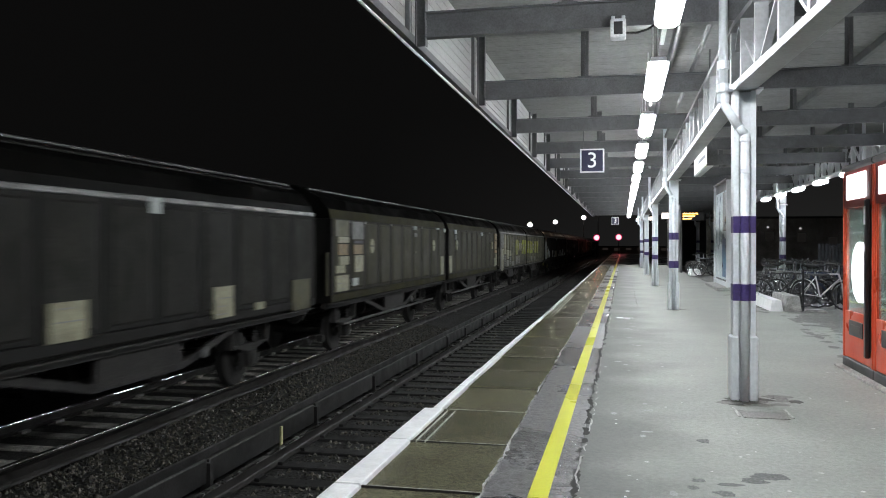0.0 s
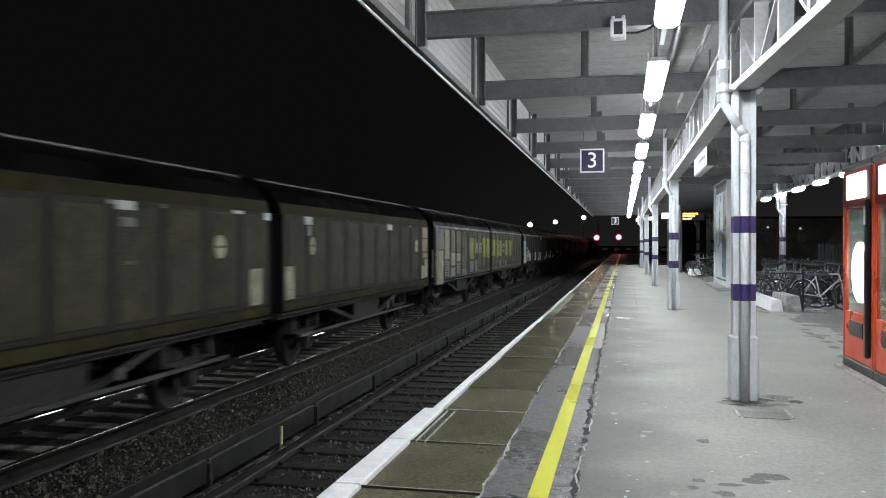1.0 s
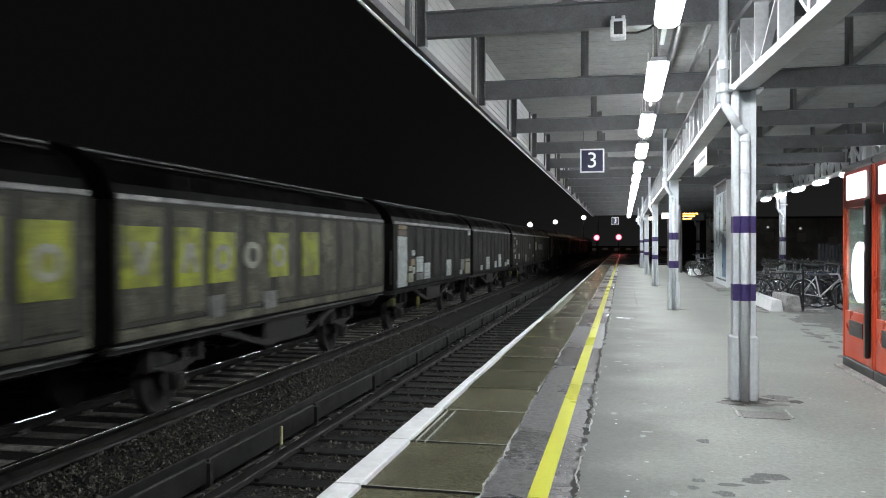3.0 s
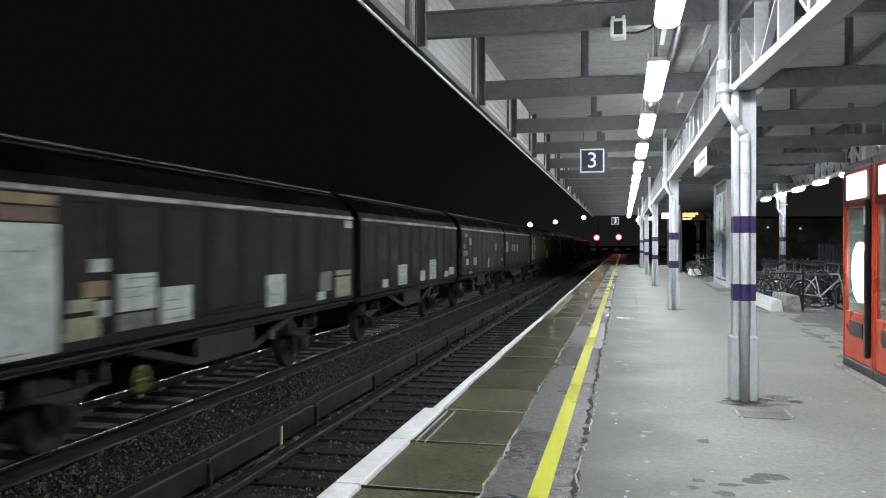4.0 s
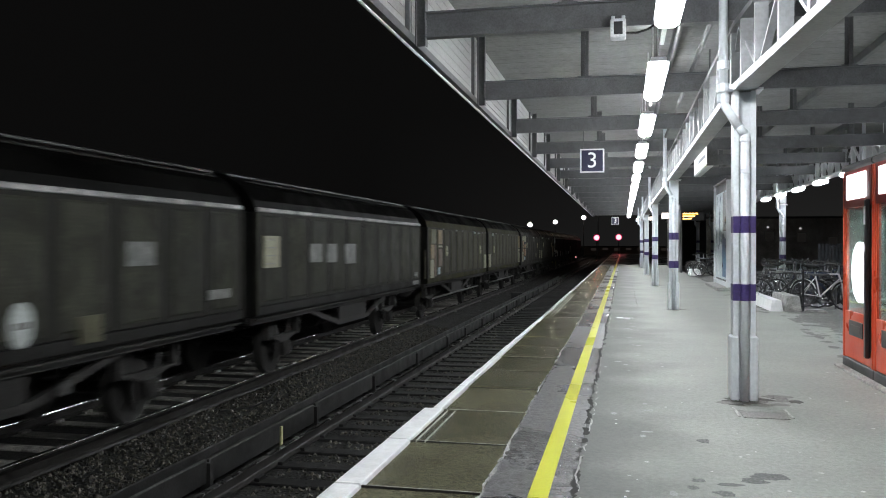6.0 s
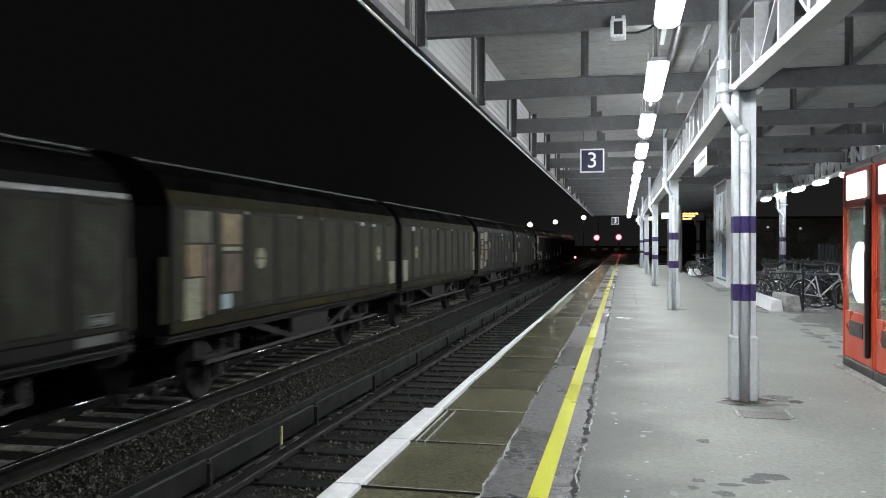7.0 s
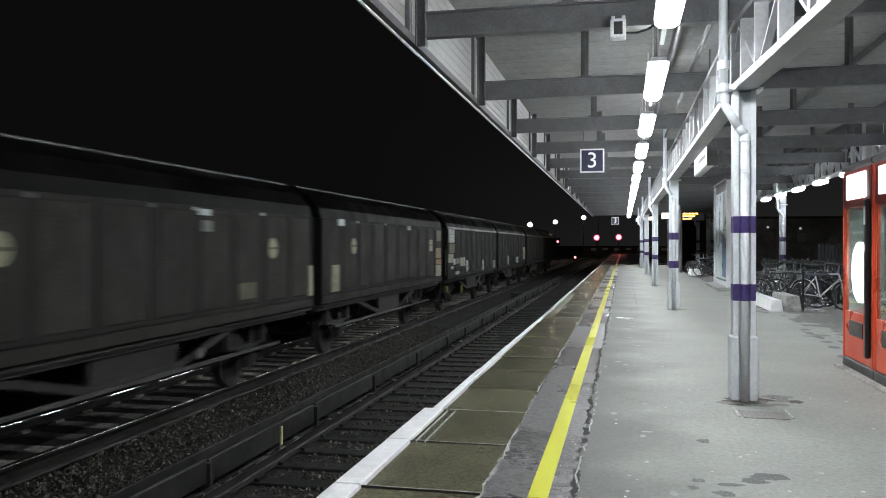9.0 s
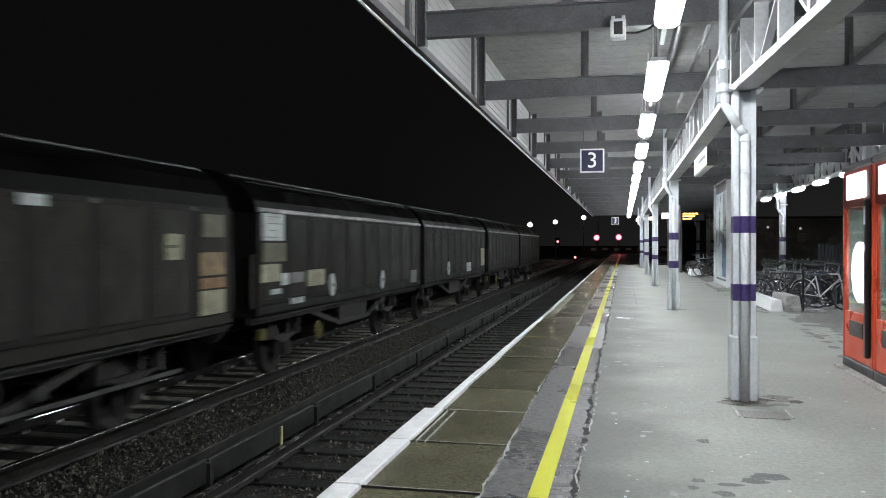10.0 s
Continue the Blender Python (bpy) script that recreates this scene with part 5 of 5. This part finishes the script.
            part("block_notch", box(SIDE + 0.055, SIDE + 0.066, y0 + 0.36 * (y1 - y0), y0 + 0.6 * (y1 - y0), a, a + 0.34 * (b - a)), RIB[livery], o)
        elif kind == "letter":
            # an abstract pale ring on the paint below it
            y0, y1, a, b = pl[1:]
            cy, cz = (y0 + y1) / 2, (a + b) / 2
            below = any(q[0] == "yellow" and q[1] - 0.05 < cy < q[2] + 0.05 for q in plates)
            o = part("pale_ring", oval(cy, cz, (y1 - y0) / 2, (b - a) / 2, SIDE + 0.03, SIDE + 0.062), PLATE["letter"], w, "pale painted ring")
            part("ring_centre", oval(cy, cz, (y1 - y0) * 0.24, (b - a) * 0.27, SIDE + 0.04, SIDE + 0.066), PLATE["yellow"] if below else RIB[livery], o)
        else:
            y0, y1, a, b = pl[1:]
            y0, y1 = max(0.05, y0), min(LENGTH - 0.05, y1)
            o = part("plate", plate_box(y0, y1, a, b), PLATE[kind], w, {"white": "white plate", "cream": "cream plate"}.get(kind, kind + " painted panel"))
            if (b - a) > 0.3 and kind in ("cream", "white"):
                n = int((b - a) / 0.11)
                for i in range(n):
                    zz = a + (b - a) * (i + 0.5) / n
                    ya = y0 + (y1 - y0) * random.uniform(0.06, 0.3)
                    if random.random() < (0.35 if b - a > 0.9 else 0.75):
                        part("stencil_bar", box(SIDE + 0.056, SIDE + 0.06, ya, ya + (y0 + (y1 - y0) * 0.92 - ya) * random.uniform(0.45, 1.0), zz - 0.008, zz + 0.01), PLATE["faded"], o)
    return w


WIDE0, PERIOD, HALF = 15.4, 23.4, 11.75
LEAD = "olive freight van with ribbed sliding walls and stencilled panels"
DARKV = "dark grey freight van with pale eave strip and white plates"
MOSSV = "dark moss-grey freight van with faded plates and pale strip"
DRABV = "drab brown-grey freight van with orange and cream panels"
GREYV = "light grey freight van with yellow painted blocks and marks"


def front_half(k, livery, plates, label):
    build_wagon(WIDE0 + PERIOD * k + 0.45, livery, True, plates, label)


def rear_half(k, livery, plates, label):
    build_wagon(WIDE0 + PERIOD * k + HALF + 0.2, livery, False, plates, label)


front_half(-1, "dark", [], DARKV)
rear_half(-1, "dark", [("cream", 3.45, 4.07, 1.37, 1.80),
    ("cream", 6.94, 7.56, 1.32, 1.79),
    ("olive", 9.85, 10.66, 1.21, 1.77),
    ("cream", 8.34, 8.66, 1.35, 1.47),
    ("white", 5.31, 5.56, 2.81, 3.01)], DARKV)
front_half(0, "olive", [("cream", 10.19, 10.61, 1.43, 2.02),
    ("white", 6.69, 7.03, 2.83, 2.94),
    ("white", 9.61, 9.95, 2.89, 2.94),
    ("white", 10.72, 11.01, 2.82, 2.94),
    ("grey", 6.75, 7.03, 2.63, 2.74),
    ("olive", 6.78, 7.01, 2.17, 2.21),
    ("emblem", 9.18, 2.38),
    ("olive", 0.17, 1.04, 2.59, 2.93),
    ("cream", 0.38, 1.04, 2.45, 2.58),
    ("tan", 0.38, 0.99, 2.19, 2.42),
    ("cream", 0.43, 1.04, 1.98, 2.16),
    ("cream", 0.24, 0.78, 1.81, 1.97),
    ("cream", 0.23, 1.04, 1.42, 1.76),
    ("grey", 1.27, 2.06, 2.53, 2.92),
    ("dark", 1.40, 2.00, 2.44, 2.50),
    ("tan", 1.38, 2.02, 2.20, 2.41),
    ("cream", 1.44, 2.04, 1.80, 2.17),
    ("white", 1.29, 1.68, 1.50, 1.67),
    ("emblem", 2.71, 2.38)], LEAD)
rear_half(0, "olive", [("cream", 0.10, 0.48, 1.43, 2.02),
    ("emblem", 1.35, 2.39),
    ("white", 0.99, 1.35, 2.79, 2.94),
    ("grey", 1.07, 1.32, 2.58, 2.77),
    ("white", 6.48, 6.90, 2.78, 2.92),
    ("tan", 10.13, 10.77, 2.60, 2.92),
    ("tan", 10.13, 10.77, 2.21, 2.57),
    ("orange", 10.16, 10.77, 2.02, 2.17),
    ("cream", 10.40, 10.77, 1.44, 1.98),
    ("cream", 10.06, 10.36, 1.41, 1.78),
    ("emblem", 9.42, 2.37)], LEAD)
front_half(1, "grey", [("yellow", 5.89, 6.71, 1.84, 2.68),
    ("yellow", 6.96, 7.18, 2.10, 2.63),
    ("yellow", 8.88, 9.58, 1.87, 2.69),
    ("yellow", 9.90, 10.65, 1.83, 2.67),
    ("letter", 6.07, 6.54, 2.08, 2.48),
    ("wedge", 7.12, 7.78, 2.05, 2.48),
    ("block", 8.02, 8.55, 2.05, 2.48),
    ("letter", 8.95, 9.48, 2.03, 2.44),
    ("letter", 10.00, 10.53, 2.02, 2.43),
    ("text", 7.00, 7.63, 1.32, 1.79),
    ("grey", 5.89, 6.71, 1.34, 1.76),
    ("grey", 0.11, 0.38, 1.13, 3.04),
    ("grey", 0.45, 1.23, 2.25, 2.92),
    ("cream", 0.42, 1.14, 1.11, 2.21),
    ("white", 0.91, 1.18, 1.66, 1.88),
    ("cream", 1.38, 2.09, 1.92, 2.92),
    ("text", 1.38, 2.09, 1.31, 1.88),
    ("olive", 2.39, 3.06, 2.15, 2.91),
    ("cream", 2.39, 3.06, 1.68, 2.12),
    ("faded", 2.36, 3.08, 1.30, 1.60),
    ("olive", 3.32, 4.04, 2.14, 2.89),
    ("cream", 3.37, 3.98, 1.81, 2.10),
    ("text", 3.37, 3.98, 1.35, 1.77),
    ("grey", 4.35, 5.15, 1.26, 1.50)], GREYV)
rear_half(1, "grey", [("yellow", 0.08, 0.87, 1.88, 2.64),
    ("yellow", 1.27, 1.94, 1.84, 2.65),
    ("yellow", 2.18, 2.96, 1.85, 2.60),
    ("yellow", 4.19, 4.98, 1.86, 2.62),
    ("yellow", 5.65, 6.49, 1.82, 2.65),
    ("wedge", 0.21, 0.73, 2.45, 2.03),
    ("wedge", 1.35, 1.86, 2.03, 2.43),
    ("letter", 2.31, 2.82, 2.03, 2.42),
    ("letter", 3.27, 3.85, 2.03, 2.46),
    ("letter", 4.29, 4.87, 2.02, 2.43),
    ("grey", 2.18, 2.60, 1.34, 1.67),
    ("grey", 3.99, 4.50, 1.34, 1.63)], GREYV)
front_half(2, "dark", [("white", 6.46, 7.19, 1.36, 1.90),
    ("grey", 8.92, 9.56, 1.48, 1.87),
    ("white", 8.80, 9.20, 1.32, 1.48),
    ("cream", 9.81, 10.73, 1.77, 1.87),
    ("cream", 9.81, 10.73, 1.31, 1.73),
    ("white", 10.38, 10.83, 2.77, 2.93),
    ("tan", 0.38, 1.24, 2.82, 2.93),
    ("brown", 0.38, 1.24, 2.65, 2.80),
    ("white", 0.35, 1.27, 1.27, 2.63),
    ("white", 1.81, 2.14, 2.10, 2.25),
    ("tan", 1.69, 2.14, 1.82, 2.00),
    ("cream", 1.44, 1.88, 1.67, 1.81),
    ("cream", 1.39, 1.97, 1.36, 1.61),
    ("white", 1.93, 2.14, 1.58, 1.77),
    ("white", 2.32, 3.12, 1.61, 2.06),
    ("grey", 2.29, 3.09, 1.38, 1.58),
    ("white", 3.25, 4.01, 1.38, 1.86)], DARKV)
rear_half(2, "dark", [("white", 1.69, 2.16, 1.34, 1.54),
    ("white", 3.14, 4.00, 1.33, 1.87),
    ("white", 5.57, 6.10, 1.34, 1.64),
    ("white", 6.74, 7.56, 1.34, 1.94),
    ("white", 8.93, 9.43, 1.33, 1.52),
    ("white", 9.63, 10.39, 1.38, 1.63)], DARKV)
front_half(3, "moss", [("olive", 0.27, 0.69, 2.26, 2.44),
    ("text", 0.31, 0.69, 1.97, 2.19),
    ("text", 0.73, 1.16, 1.98, 2.18),
    ("white", 0.87, 1.28, 1.63, 1.86),
    ("cream", 1.46, 1.90, 2.39, 2.65),
    ("cream", 2.40, 3.08, 1.59, 1.89),
    ("grey", 0.57, 1.12, 2.69, 2.83),
    ("cream", 1.47, 2.06, 1.28, 1.37),
    ("oval", 6.10, 1.61),
    ("grey", 7.88, 8.47, 2.15, 2.45),
    ("grey", 9.87, 10.52, 1.61, 1.75),
    ("olive", 6.99, 7.39, 1.31, 1.62)], MOSSV)
rear_half(3, "moss", [("cream", 0.21, 0.83, 2.02, 2.56),
    ("grey", 2.25, 2.87, 2.07, 2.43),
    ("grey", 3.19, 3.73, 2.05, 2.43),
    ("grey", 4.29, 4.95, 2.00, 2.43),
    ("text", 10.17, 10.58, 1.47, 1.62),
    ("grey", 10.00, 10.66, 1.27, 1.38)], MOSSV)
front_half(4, "olive", [("cream", 10.26, 10.77, 1.41, 1.98),
    ("emblem", 9.31, 2.19),
    ("white", 7.95, 8.19, 2.84, 2.92),
    ("white", 8.87, 9.08, 2.84, 2.90),
    ("olive", 0.38, 1.05, 2.44, 2.89),
    ("tan", 0.38, 0.83, 1.97, 2.41),
    ("cream", 0.34, 0.78, 1.37, 1.94),
    ("brown", 0.88, 1.11, 1.40, 2.41),
    ("tan", 1.38, 2.00, 2.42, 2.88),
    ("cream", 1.44, 1.99, 2.32, 2.38),
    ("brown", 1.44, 1.99, 1.70, 2.27),
    ("blue", 1.38, 1.68, 1.45, 1.67),
    ("emblem", 2.71, 2.19)], LEAD)
rear_half(4, "olive", [("cream", 0.15, 0.59, 1.41, 1.99),
    ("emblem", 1.55, 2.19),
    ("white", 1.08, 1.39, 2.80, 2.92),
    ("tan", 10.57, 10.95, 2.21, 2.90),
    ("cream", 10.57, 10.97, 2.01, 2.16),
    ("cream", 10.63, 10.95, 1.40, 1.98)], LEAD)
front_half(5, "drab", [("emblem", 9.13, 2.35),
    ("white", 6.67, 6.99, 2.83, 2.92),
    ("grey", 6.75, 7.03, 2.60, 2.76),
    ("olive", 7.88, 8.48, 1.55, 1.81),
    ("cream", 0.54, 1.19, 2.65, 2.89),
    ("orange", 0.70, 1.19, 2.39, 2.61),
    ("tan", 0.70, 1.19, 2.21, 2.35),
    ("orange", 0.70, 1.19, 1.98, 2.17),
    ("cream", 0.54, 0.99, 1.81, 1.96),
    ("cream", 0.50, 0.99, 1.40, 1.77),
    ("brown", 1.06, 1.28, 1.39, 1.93),
    ("cream", 1.46, 2.22, 2.55, 2.94),
    ("dark", 1.54, 2.17, 2.45, 2.51),
    ("orange", 1.58, 2.22, 2.21, 2.42),
    ("orange", 1.61, 2.25, 1.74, 2.16),
    ("blue", 1.50, 1.88, 1.47, 1.68),
    ("emblem", 2.86, 2.37),
    ("cream", 10.75, 11.20, 1.44, 2.01)], DRABV)
rear_half(5, "drab", [("white", 0.92, 1.28, 2.81, 2.95),
    ("white", 6.49, 6.86, 2.81, 2.93),
    ("tan", 10.02, 10.74, 1.97, 2.30),
    ("orange", 10.02, 10.74, 1.78, 1.93),
    ("cream", 10.02, 10.74, 1.40, 1.75),
    ("cream", 9.12, 9.51, 2.21, 2.55),
    ("olive", 10.07, 10.70, 2.52, 2.85),
    ("emblem", 9.26, 2.39),
    ("cream", 0.51, 0.95, 1.44, 1.99),
    ("emblem", 1.91, 2.38)], DRABV)
front_half(6, "dark", [("white", 0.15, 1.02, 2.48, 2.94),
    ("olive", 0.15, 1.09, 2.12, 2.44),
    ("cream", 0.11, 0.85, 1.78, 2.08),
    ("white", 0.92, 1.22, 1.70, 1.91),
    ("white", 0.50, 0.88, 1.56, 1.65),
    ("white", 1.32, 1.93, 1.34, 1.45),
    ("grey", 1.32, 1.95, 1.72, 1.91),
    ("cream", 2.15, 3.02, 1.62, 1.93),
    ("oval", 3.47, 1.59),
    ("oval", 7.04, 1.55),
    ("grey", 9.78, 10.41, 1.34, 1.69)], DARKV)
rear_half(6, "dark", [("oval", 3.42, 1.60),
    ("white", 6.72, 7.54, 1.39, 1.72),
    ("cream", 9.87, 10.72, 1.53, 2.25)], DARKV)
front_half(7, "dark", [], DARKV)
rear_half(7, "dark", [], DARKV)


def motions():
    """The train runs past, slowly gaining speed; its wheels roll."""
    times = [0.5 * i for i in range(21)]
    for w, start in WAGONS:
        walk(w, [(t, pose(-7.32, start - speed_way(t), RAIL)) for t in times])
    ticks = [i / FPS for i in range(0, 301)]
    for ws, y in WHEELSETS:
        walk(ws, [(t, pose(0, y, 0.46, math.degrees(speed_way(t) / 0.46), 0, 0)) for t in ticks])


motions()
